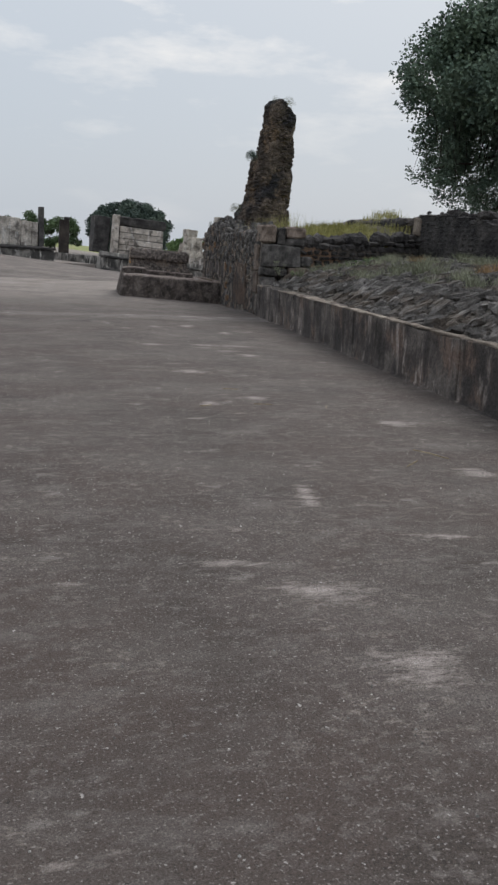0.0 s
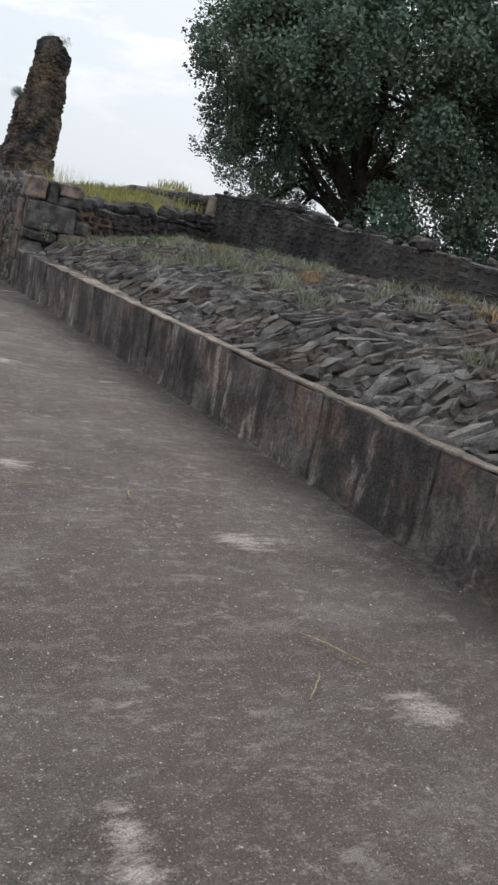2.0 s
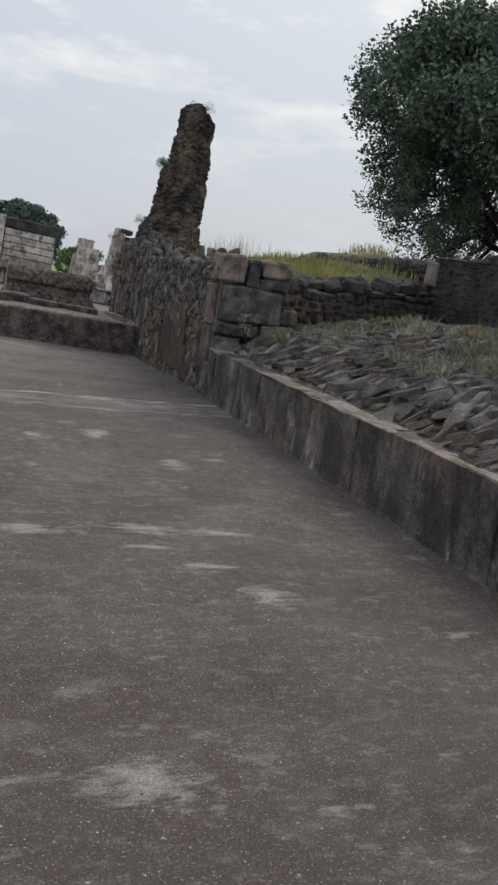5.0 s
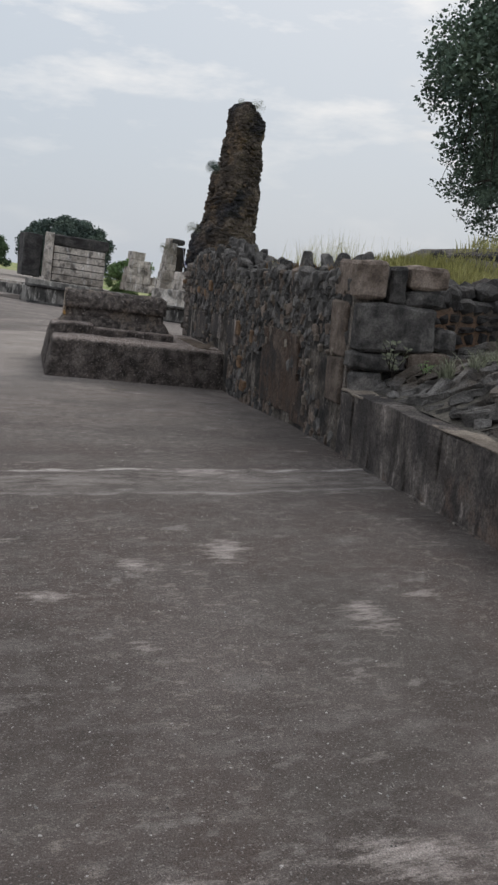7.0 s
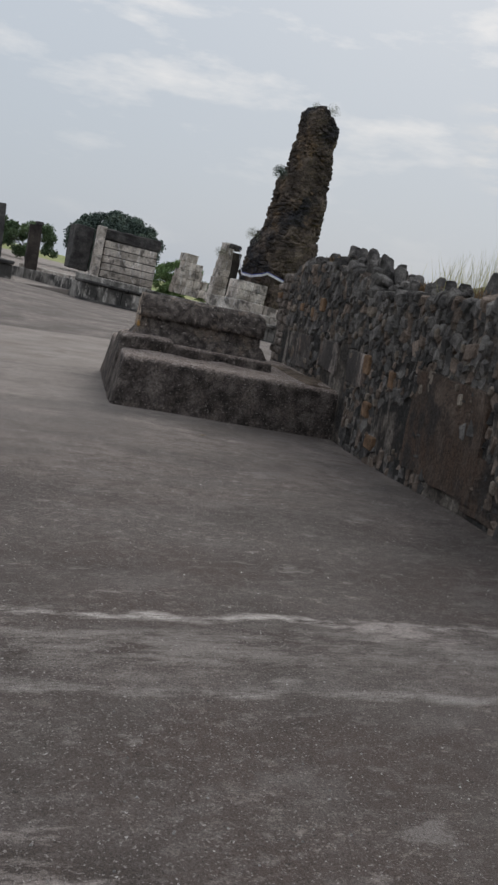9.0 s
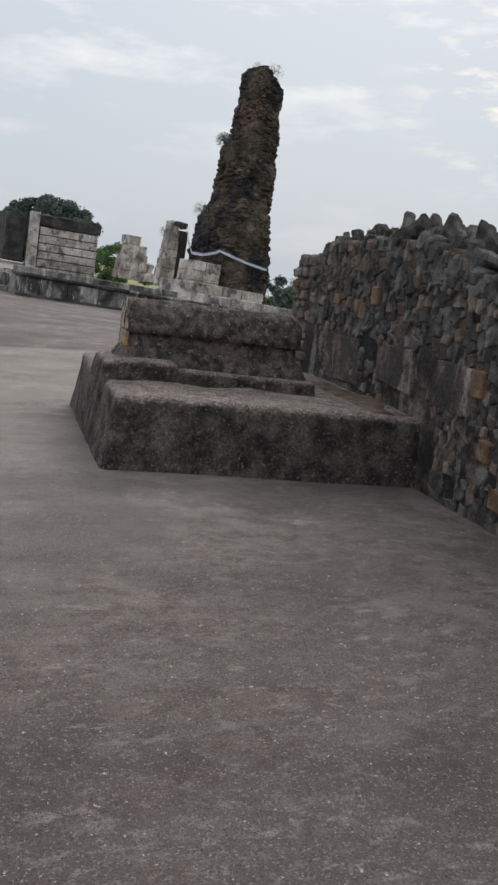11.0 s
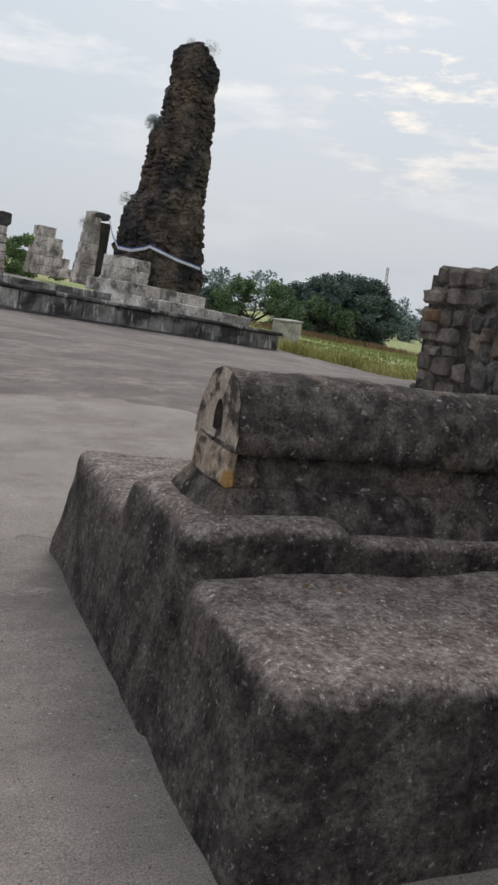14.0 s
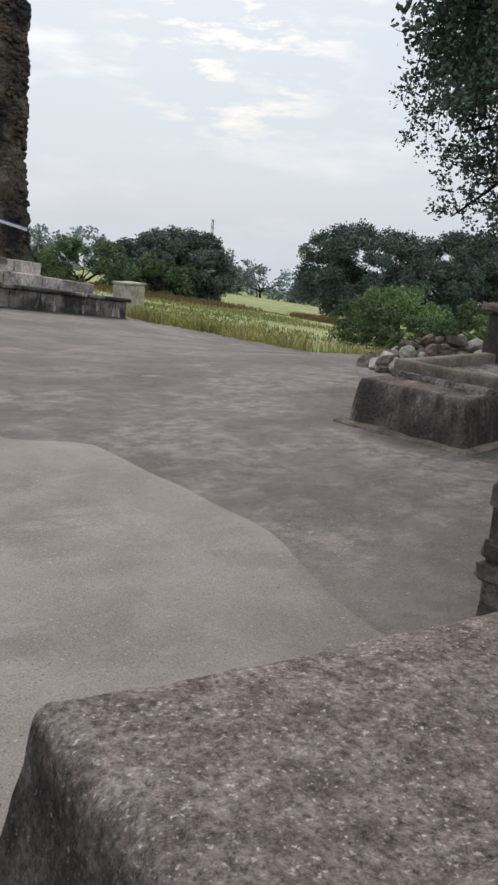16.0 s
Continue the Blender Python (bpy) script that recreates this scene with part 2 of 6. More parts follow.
        # lesser flecks of the same lime everywhere
        fleck = noise_at(2.3, 6, 0.66, (0.8, 2.1, 1.0))
        col = mix(col, tone, mix((0.0, 0.0, 0.0), (0.6, 0.6, 0.6), ramp(fleck, 0.625, 0.70)))
    if grit:
        # single pale and dark grains of the worn aggregate
        col = mix(col, grit[0], ramp(noise_at(95, 2, 0.55), 0.60, 0.68))
        col = mix(col, grit[1], ramp(noise_at(70, 2, 0.55), 0.64, 0.74))
        col = mix(col, grit[2], ramp(noise_at(46, 2, 0.5), 0.70, 0.74))
    shade = t.nodes.new("ShaderNodeMapRange")
    shade.inputs["From Min"].default_value, shade.inputs["From Max"].default_value = 0.36, 0.64
    shade.inputs["To Min"].default_value, shade.inputs["To Max"].default_value = 1 - speck, 1 + speck
    t.links.new(grain, shade.inputs["Value"])
    own = t.nodes.new("ShaderNodeMapRange")
    own.inputs["To Min"].default_value, own.inputs["To Max"].default_value = 1 - spread, 1 + spread
    t.links.new(info.outputs["Random"], own.inputs["Value"])
    isl = t.nodes.new("ShaderNodeMapRange")
    isl.inputs["To Min"].default_value, isl.inputs["To Max"].default_value = 1 - spread, 1 + spread
    t.links.new(c.outputs["Random Per Island"], isl.inputs["Value"])
    both = t.nodes.new("ShaderNodeMath")
    both.operation = "MULTIPLY"
    t.links.new(shade.outputs[0], both.inputs[0])
    t.links.new(own.outputs[0], both.inputs[1])
    third = t.nodes.new("ShaderNodeMath")
    third.operation = "MULTIPLY"
    t.links.new(both.outputs[0], third.inputs[0])
    t.links.new(isl.outputs[0], third.inputs[1])
    v = t.nodes.new("ShaderNodeVectorMath")
    v.operation = "SCALE"
    t.links.new(col, v.inputs[0])
    t.links.new(third.outputs[0], v.inputs["Scale"])
    t.links.new(v.outputs[0], bsdf.inputs["Base Color"])
    if bump:
        h = t.nodes.new("ShaderNodeMath")
        h.operation = "ADD"
        t.links.new(grain, h.inputs[0])
        t.links.new(noise_at(fine * 0.25, 5, 0.65), h.inputs[1])
        b = t.nodes.new("ShaderNodeBump")
        b.inputs["Strength"].default_value, b.inputs["Distance"].default_value = bump, dist
        t.links.new(h.outputs[0], b.inputs["Height"])
        t.links.new(b.outputs[0], bsdf.inputs["Normal"])
    return m


SMEARS = ((0.92, 3.38, 0.12, 0.04), (1.22, 3.03, 0.16, 0.08), (2.07, 3.62, 0.14, 0.03), (1.58, 4.30, 0.06, 0.12), (3.04, 6.34, 0.18, 0.10), (2.88, 4.80, 0.12, 0.10), (1.80, 9.11, 0.15, 0.12),
          (1.61, 7.21, 0.08, 0.10), (2.12, 7.48, 0.11, 0.10), (1.61, 4.47, 0.05, 0.12), (1.35, 2.37, 0.13, 0.13), (1.78, 11.59, 0.21, 0.08), (2.46, 11.62, 0.20, 0.09), (2.93, 11.58, 0.18, 0.06),
          (2.40, 11.30, 0.13, 0.035), (2.67, 10.99, 0.13, 0.03), (2.85, 10.56, 0.13, 0.13), (2.72, 14.37, 0.12, 0.13), (3.14, 13.3, 0.10, 0.18), (1.36, 14.63, 0.15, 0.06), (2.14, 14.12, 0.09, 0.10),
          (2.69, 14.25, 0.09, 0.15), (1.62, 13.74, 0.12, 0.06), (3.14, 16.25, 0.25, 0.11))
PAVE = material("worn_cement_pavement", (0.072, 0.058, 0.051), (0.096, 0.078, 0.070), (0.125, 0.103, 0.093), scale=1.1, fine=150, rough=0.85, bump=0.5, spread=0.0,
                spots=(0.168, 0.147, 0.136), spot_scale=2.1, spot_size=0.53, spot_soft=0.20, spot_squash=(0.9, 1.6, 1.0), patch=(0.092, 0.071, 0.062), patch_scale=0.6, patch_at=0.51, dist=0.012, speck=0.55, drift=((0.262, 0.226, 0.202), 18.0, 22.8),
                scuff=(0.202, 0.177, 0.163), grit=((0.24, 0.215, 0.20), (0.050, 0.043, 0.040), (0.42, 0.39, 0.37)), smears=((0.385, 0.335, 0.308), -8.0, SMEARS),
                bands=((16.32, 0.06, (0.50, 0.455, 0.42)), (16.0, 0.30, (0.25, 0.222, 0.202)), (15.65, 0.06, (0.30, 0.272, 0.25))))
SLAB = material("pale_cement_slab", (0.242, 0.208, 0.184), (0.282, 0.244, 0.217), (0.320, 0.279, 0.250), scale=1.2, fine=120, rough=0.85, bump=0.35, spread=0.0, speck=0.35, spots=(0.328, 0.294, 0.271), spot_scale=1.6, spot_size=0.54, spot_soft=0.18, spot_squash=(0.8, 1.7, 1.0), patch=(0.225, 0.190, 0.166), patch_scale=0.9, patch_at=0.54,
                grit=((0.323, 0.294, 0.271), (0.114, 0.098, 0.089), (0.475, 0.437, 0.408)))
PLASTER = material("stained_lime_plaster", (0.078, 0.066, 0.060), (0.138, 0.119, 0.107), (0.215, 0.184, 0.165), scale=2.2, fine=36, bump=0.9, streak=0.75, spread=0.05, speck=0.5,
                   patch=(0.185, 0.132, 0.106), patch_scale=1.5, patch_at=0.56, blotch=(0.064, 0.056, 0.053))
BROWN_PLASTER = material("brown_earth_plaster", (0.062, 0.049, 0.042), (0.118, 0.086, 0.068), (0.185, 0.138, 0.110), scale=3.0, fine=36, bump=1.0, spread=0.05, streak=0.25, speck=0.5, patch=(0.070, 0.060, 0.055), patch_scale=1.6, patch_at=0.54, blotch=(0.128, 0.085, 0.063), dist=0.04)
COPING = material("eroded_coping_mortar", (0.127, 0.103, 0.083), (0.196, 0.162, 0.132), (0.264, 0.225, 0.185), scale=4, fine=50, bump=0.6, spread=0.15)
BASALT = material("dark_basalt", (0.048, 0.045, 0.043), (0.096, 0.088, 0.083), (0.172, 0.159, 0.147), scale=6, fine=50, bump=0.7, spread=0.42, spots=(0.315, 0.298, 0.275), spot_scale=11, spot_size=0.69)
UPPER = material("dark_weathered_walling", (0.036, 0.033, 0.033), (0.060, 0.055, 0.053), (0.098, 0.089, 0.083), scale=2.2, fine=40, bump=0.8, spread=0.13, streak=0.12, spots=(0.20, 0.185, 0.17), spot_scale=9, spot_size=0.70, patch=(0.088, 0.074, 0.066), patch_scale=0.8, patch_at=0.55)
BASALT_B = material("brown_basalt", (0.092, 0.070, 0.056), (0.158, 0.122, 0.099), (0.241, 0.191, 0.158), scale=5, fine=50, bump=0.7, spread=0.3, spots=(0.383, 0.333, 0.282), spot_scale=10, spot_size=0.70)
BASALT_E = material("mixed_quoin_stone", (0.072, 0.061, 0.054), (0.128, 0.107, 0.094), (0.218, 0.182, 0.158), scale=5, fine=50, bump=0.7, spread=0.34, spots=(0.35, 0.31, 0.27), spot_scale=10, spot_size=0.66)
SLOPE = material("grey_pitching_stone", (0.088, 0.080, 0.074), (0.150, 0.138, 0.128), (0.235, 0.217, 0.202), scale=5, fine=55, bump=0.9, spread=0.33, spots=(0.315, 0.290, 0.255), spot_scale=9, spot_size=0.66, patch=(0.135, 0.112, 0.094), patch_scale=1.4, patch_at=0.54)
ORANGE = material("orange_stone", (0.112, 0.070, 0.043), (0.172, 0.105, 0.063), (0.235, 0.155, 0.098), scale=8, fine=60, bump=0.5, spread=0.2)
CORE = material("dark_rubble_core", (0.057, 0.049, 0.044), (0.091, 0.078, 0.068), (0.152, 0.125, 0.104), scale=3, fine=30, bump=0.9, spread=0.1, patch=(0.218, 0.133, 0.085), patch_scale=0.9, patch_at=0.58)
BEDDING = material("lime_bedding_mortar", (0.061, 0.051, 0.045), (0.142, 0.119, 0.101), (0.297, 0.257, 0.223), scale=3.2, fine=30, bump=1.0, spread=0.0, streak=0.35, patch=(0.047, 0.043, 0.041), patch_scale=1.3, patch_at=0.5, speck=0.6, dist=0.04)
# Upward faces get the worn tones: toplight in the colour besides wear.
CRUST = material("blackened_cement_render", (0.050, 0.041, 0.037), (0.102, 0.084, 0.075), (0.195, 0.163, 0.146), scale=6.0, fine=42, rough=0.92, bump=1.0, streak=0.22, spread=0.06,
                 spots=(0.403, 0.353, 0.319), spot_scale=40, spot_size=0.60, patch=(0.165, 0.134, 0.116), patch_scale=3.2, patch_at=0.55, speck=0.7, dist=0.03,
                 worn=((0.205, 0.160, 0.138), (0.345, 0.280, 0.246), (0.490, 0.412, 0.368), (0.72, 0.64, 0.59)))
CRUST_DARK = material("blackened_grave_render", (0.044, 0.036, 0.033), (0.100, 0.083, 0.074), (0.205, 0.172, 0.152), scale=12.0, fine=80, rough=0.92, bump=1.0, streak=0.12, spread=0.06,
                      spots=(0.44, 0.39, 0.355), spot_scale=30, spot_size=0.60, patch=(0.215, 0.168, 0.136), patch_scale=5.0, patch_at=0.56, speck=0.6, dist=0.02)
CRUST_TOP = material("worn_grey_render", (0.165, 0.142, 0.128), (0.285, 0.25, 0.228), (0.40, 0.36, 0.33), scale=5.0, fine=40, rough=0.92, bump=1.0, spread=0.06,
                     spots=(0.55, 0.51, 0.475), spot_scale=26, spot_size=0.61, patch=(0.12, 0.104, 0.094), patch_scale=3.0, patch_at=0.57, speck=0.7, dist=0.03)
CREAM = material("flaking_cream_plaster", (0.264, 0.198, 0.156), (0.432, 0.342, 0.276), (0.552, 0.456, 0.372), scale=7, fine=50, bump=0.6, spread=0.1, patch=(0.075, 0.062, 0.054), patch_scale=8.0, patch_at=0.51, dist=0.03)
OCHRE = material("ochre_stain_plaster", (0.204, 0.144, 0.102), (0.372, 0.288, 0.222), (0.480, 0.384, 0.300), scale=9, fine=50, bump=0.6, spread=0.1, spots=(0.360, 0.204, 0.072), spot_scale=5, spot_size=0.56, patch=(0.072, 0.060, 0.052), patch_scale=6, patch_at=0.54)
EARTH = material("brown_earth", (0.08, 0.058, 0.042), (0.125, 0.092, 0.068), (0.17, 0.13, 0.10), scale=6, fine=50, bump=0.6)
NICHE = material("dark_niche_tone", (0.05, 0.040, 0.034), (0.09, 0.072, 0.062), (0.14, 0.112, 0.096), scale=9, fine=50, bump=0.4)
TOWER = material("ruined_tower_core", (0.060, 0.047, 0.040), (0.118, 0.092, 0.075), (0.190, 0.150, 0.120), scale=0.9, fine=8, bump=1.0, spread=0.1, dist=0.14,
                 patch=(0.044, 0.042, 0.046), patch_scale=0.34, patch_at=0.53, spots=(0.200, 0.145, 0.100), spot_scale=0.7, spot_size=0.56, spot_soft=0.12, speck=0.65)
TOWER_STONE = material("tower_rubble_stone", (0.060, 0.049, 0.042), (0.112, 0.089, 0.074), (0.185, 0.147, 0.120), scale=0.9, fine=12, bump=0.8, spread=0.28, dist=0.06, patch=(0.044, 0.042, 0.046), patch_scale=0.34, patch_at=0.53, spots=(0.225, 0.150, 0.092), spot_scale=0.7, spot_size=0.57, spot_soft=0.12)
ASHLAR = material("pale_weathered_ashlar", (0.290, 0.256, 0.222), (0.470, 0.420, 0.372), (0.640, 0.582, 0.525), scale=1.4, fine=14, bump=0.5, spread=0.13, streak=0.3, patch=(0.150, 0.133, 0.120), patch_scale=1.6, patch_at=0.56)
PLINTH = material("streaked_plinth_stone", (0.130, 0.121, 0.111), (0.247, 0.230, 0.211), (0.377, 0.354, 0.325), scale=1.1, fine=16, bump=0.5, spread=0.16, streak=0.55, patch=(0.058, 0.055, 0.052), patch_scale=1.0, patch_at=0.52)
BLACKTOP = material("blackened_wall_top", (0.035, 0.032, 0.032), (0.059, 0.056, 0.055), (0.094, 0.088, 0.083), scale=1.5, fine=14, bump=0.8, spread=0.2)
# Near-black: dark stone, and the doorway's shade put into a colour.
SHADEWALL = material("dark_stone_and_shade", (0.028, 0.024, 0.022), (0.045, 0.038, 0.034), (0.07, 0.06, 0.052), scale=1.5, fine=14, bump=0.6, spread=0.2)
GROUND = material("dry_ground", (0.22, 0.21, 0.09), (0.30, 0.30, 0.12), (0.38, 0.36, 0.17), scale=0.35, fine=6, bump=0.5, spread=0.0, patch=(0.20, 0.26, 0.075), patch_scale=0.12, patch_at=0.5)
SOIL = material("stony_soil", (0.065, 0.058, 0.049), (0.111, 0.099, 0.083), (0.169, 0.151, 0.125), scale=3, fine=30, bump=0.8, spread=0.0)
BARK = material("dark_bark", (0.022, 0.018, 0.015), (0.040, 0.033, 0.027), (0.065, 0.054, 0.045), scale=3, fine=20, bump=0.8, spread=0.1)
PALEBOX = material("pale_trough_cement", (0.27, 0.25, 0.21), (0.36, 0.335, 0.29), (0.45, 0.42, 0.37), scale=3, fine=20, bump=0.3)
# Light grey because the far haze is put into the mast's colour.
STEEL = material("hazed_mast_steel", (0.340, 0.340, 0.340), (0.510, 0.510, 0.510), (0.680, 0.680, 0.680), scale=3, fine=20, bump=0.1, rough=0.5)
STRAW = material("dry_stalk", (0.22, 0.17, 0.09), (0.30, 0.24, 0.14), (0.38, 0.31, 0.19), scale=8, fine=40, bump=0.1)
PEBBLE = material("pale_grit", (0.16, 0.15, 0.14), (0.24, 0.23, 0.215), (0.34, 0.325, 0.30), scale=8, fine=40, bump=0.2, spread=0.5)
TAPE_W = material("white_plastic_tape", (0.5, 0.5, 0.54), (0.58, 0.58, 0.62), (0.66, 0.66, 0.7), scale=2, fine=20, bump=0.1, rough=0.5)
TAPE_B = material("blue_tape_stripe", (0.05, 0.07, 0.25), (0.07, 0.09, 0.32), (0.10, 0.12, 0.38), scale=2, fine=20, bump=0.1, rough=0.5)
PETAL = material("crimson_petal", (0.10, 0.012, 0.03), (0.15, 0.02, 0.045), (0.2, 0.03, 0.06), scale=9, fine=40, bump=0.1)


def leaf_material(name, dark, mid, light):
    m = material(name, dark, mid, light, scale=0.6, fine=5, rough=0.85, bump=0.0, spread=0.22)
    b = m.node_tree.nodes["Principled BSDF"]
    b.inputs["Specular IOR Level"].default_value = 0.12
    return m


# Veiling haze is put into this green: lifted and greyed.
LEAF_DARK = leaf_material("dark_broad_leaf", (0.078, 0.110, 0.090), (0.108, 0.148, 0.112), (0.150, 0.196, 0.142))
# Distance haze mixed into the leaf colour, paler and bluer.
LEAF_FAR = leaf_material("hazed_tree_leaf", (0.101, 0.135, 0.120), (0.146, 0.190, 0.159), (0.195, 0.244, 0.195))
LEAF_MID = leaf_material("mid_leaf", (0.076, 0.114, 0.062), (0.108, 0.156, 0.080), (0.146, 0.200, 0.102))
LEAF_BRIGHT = leaf_material("bright_shrub_leaf", (0.110, 0.168, 0.070), (0.155, 0.228, 0.094), (0.210, 0.290, 0.125))
# Mostly painted haze: the farthest leaves, nearly grey.
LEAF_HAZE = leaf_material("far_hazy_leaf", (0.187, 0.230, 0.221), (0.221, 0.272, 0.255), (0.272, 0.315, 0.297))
LEAF_GREY = leaf_material("grey_green_weed", (0.145, 0.152, 0.102), (0.203, 0.210, 0.145), (0.275, 0.275, 0.203))
GRASS_DRY = leaf_material("dry_yellow_grass", (0.26, 0.25, 0.09), (0.36, 0.34, 0.13), (0.46, 0.42, 0.19))
GRASS_RUST = leaf_material("rust_dry_grass", (0.20, 0.13, 0.07), (0.27, 0.18, 0.10), (0.33, 0.23, 0.13))
GRASS_GREEN = leaf_material("meadow_grass", (0.225, 0.245, 0.085), (0.315, 0.325, 0.125), (0.40, 0.40, 0.165))


# ---- building helpers ----
def link_mesh(name, verts, faces, mat, parent=None, label="", smooth=False):
    me = bpy.data.meshes.new(name)
    me.from_pydata([tuple(v) for v in verts], [], [tuple(q) for q in faces])
    if smooth:
        me.polygons.foreach_set("use_smooth", [True] * len(me.polygons))
    me.update()
    me.materials.append(mat)
    ob = new(name, me)
    if parent is not None:
        ob.parent = parent
    if label:
        ob["label"] = label
    return ob


def part(name, bm, mat, parent=None, label="", smooth=False):
    me = bpy.data.meshes.new(name)
    for q in bm.faces:
        q.smooth = smooth
    bm.to_mesh(me)
    bm.free()
    me.materials.append(mat)
    ob = new(name, me)
    if parent is not None:
        ob.parent = parent
    if label:
        ob["label"] = label
    return ob


def empty(name, m=None):
    ob = new(name)
    if m is not None:
        ob.matrix_basis = m
    return ob


def box_bm(x0, x1, y0, y1, z0, z1, bevel=0.0, cuts=0, rough=0.0, seed=0, segs=1, freq=2.0):
    bm = bmesh.new()
    bmesh.ops.create_cube(bm, size=1)
    for v in bm.verts:
        v.co = Vector((x0 + (v.co.x + 0.5) * (x1 - x0), y0 + (v.co.y + 0.5) * (y1 - y0), z0 + (v.co.z + 0.5) * (z1 - z0)))
    if bevel:
        bmesh.ops.bevel(bm, geom=bm.edges[:], offset=bevel, segments=segs, affect="EDGES", profile=0.6)
    if cuts:
        bmesh.ops.subdivide_edges(bm, edges=bm.edges[:], cuts=cuts, use_grid_fill=True)
    if rough:
        for v in bm.verts:
            v.co += noise.noise_vector(v.co * freq + Vector((seed * 7.1, seed * 3.3, 0))) * rough + noise.noise_vector(v.co * freq * 4 + Vector((seed, 0, 5))) * rough * 0.4
    return bm


def stone_variants(name, mat, n, seed, jitter=0.16, bevel=0.25):
    rnd = random.Random(seed)
    out = []
    for _ in range(n):
        bm = bmesh.new()
        bmesh.ops.create_cube(bm, size=1)
        bmesh.ops.bevel(bm, geom=bm.edges[:], offset=bevel, segments=1, affect="EDGES")
        for v in bm.verts:
            v.co += Vector([rnd.uniform(-1, 1) for _ in range(3)]) * jitter * 0.5
        me = bpy.data.meshes.new(name)
        bm.to_mesh(me)
        bm.free()
        me.materials.append(mat)
        out.append(me)
    return out


def lay(parent, name, variants, mats, limit=300, label_rest=""):
    """Stones at the matrices given, nearest first: the first as pieces of their own on shared meshes, the rest joined."""
    for i, m in enumerate(mats[:limit]):
        ob = new(name, variants[i % len(variants)])
        ob.parent = parent
        ob.matrix_basis = m
    rest = mats[limit:]
    if rest:
        verts, faces, base = [], [], 0
        shapes = [(np.array([(*v.co, 1.0) for v in me.vertices]), [tuple(p.vertices) for p in me.polygons]) for me in variants]
        for i, m in enumerate(rest):
            vs, fs = shapes[i % len(shapes)]
            w = vs @ np.array(m).T
            verts.extend(map(tuple, w[:, :3]))
            faces.extend(tuple(a + base for a in q) for q in fs)
            base += len(vs)
        ob = link_mesh(name + "_fill", verts, faces, variants[0].materials[0], parent)
        ob["kind"] = "stuff"


def smooth_step(a, b, v):
    k = min(1.0, max(0.0, (v - a) / (b - a)))
    return k * k * (3 - 2 * k)


def ground_z(x, y):
    fall = -0.098 * (min(max(x, -6.0), 420.0) - 3.0) * smooth_step(29, 42, y)
    # the newer paving drains towards the foot of the rubble wall
    return fall - 0.045 * min(max(x - 2.4, 0.0), 2.9) * smooth_step(18.0, 21.0, y) * (1 - smooth_step(24.6, 26.6, y))


def wall_x(y):
    """The line of the low wall and of the rubble wall that carries it on."""
    return 3.66 + 0.0575 * y


def facade_stones(along, top, rnd, row=(0.09, 0.2), wid=(0.12, 0.34), depth=0.22, proud=0.035, start=0.0, gap=0.012):
    """Irregular courses over a face: yields centre along, centre height, width, height and how far each stone stands proud."""
    z = start
    while True:
        h = rnd.uniform(*row)
        s = -rnd.uniform(0, 0.15)
        any_left = False
        while s < along:
            w = rnd.uniform(*wid)
            c = s + w / 2
            if 0.02 < c < along - 0.02 and z + h * 0.6 < top(c):
                any_left = True
                yield c, z + h / 2 + rnd.uniform(-0.015, 0.015), w - gap, h - gap, rnd.uniform(-proud, proud)
            s += w
        z += h
        if not any_left:
            break


# ---- ground, pavement and slab ----
xs = sorted(set([-500, -250, -120, -60, -30, -15, -8, -6] + [v * 3 - 3 for v in range(0, 14)] + [45, 60, 80, 110, 150, 220, 320, 450]))
ys = sorted(set([-300, -120, -50, -20, 0, 15, 24] + [26 + v * 2 for v in range(0, 14)] + [60, 75, 95, 130, 180, 260, 400, 700]))
gv = [(x, y, ground_z(x, y) - (0.4 if 0 <= x <= 12 and 14 < y < 29 else 0.03)) for y in ys for x in xs]
gf = [(j * len(xs) + i, j * len(xs) + i + 1, (j + 1) * len(xs) + i + 1, (j + 1) * len(xs) + i) for j in range(len(ys) - 1) for i in range(len(xs) - 1)]
tagged(link_mesh("ground", gv, gf, GROUND, smooth=True), "dry grassy ground falling away beyond the paved terrace", "ground", kind="structure")


def pave_z(x, y):
    return ground_z(x, y) + noise.noise((x * 0.35, y * 0.35, 0)) * 0.008


def edge_x(y):
    """Where the paving ends against the grass on the open side."""
    return 30.0 if y < 24 else 30.0 - 13.2 * smooth_step(24, 50, y) - 4.0 * smooth_step(50, 58, y)


pv, pf, rows_y = [], [], [-12 + 0.5 * k for k in range(0, 182)]
for y in rows_y:
    for i in range(97):
        x = -14 + (edge_x(y) + 14) * i / 96 + noise.noise((i * 0.9, y * 0.6, 3)) * 0.25 * (i == 96)
        pv.append((x, y, pave_z(x, y)))
for j in range(len(rows_y) - 1):
    for i in range(96):
        pf.append((j * 97 + i, j * 97 + i + 1, (j + 1) * 97 + i + 1, (j + 1) * 97 + i))
tagged(link_mesh("pavement", pv, pf, PAVE, smooth=True), "worn grey brown cement pavement with pale scuffs and grit", "pavement", kind="structure")

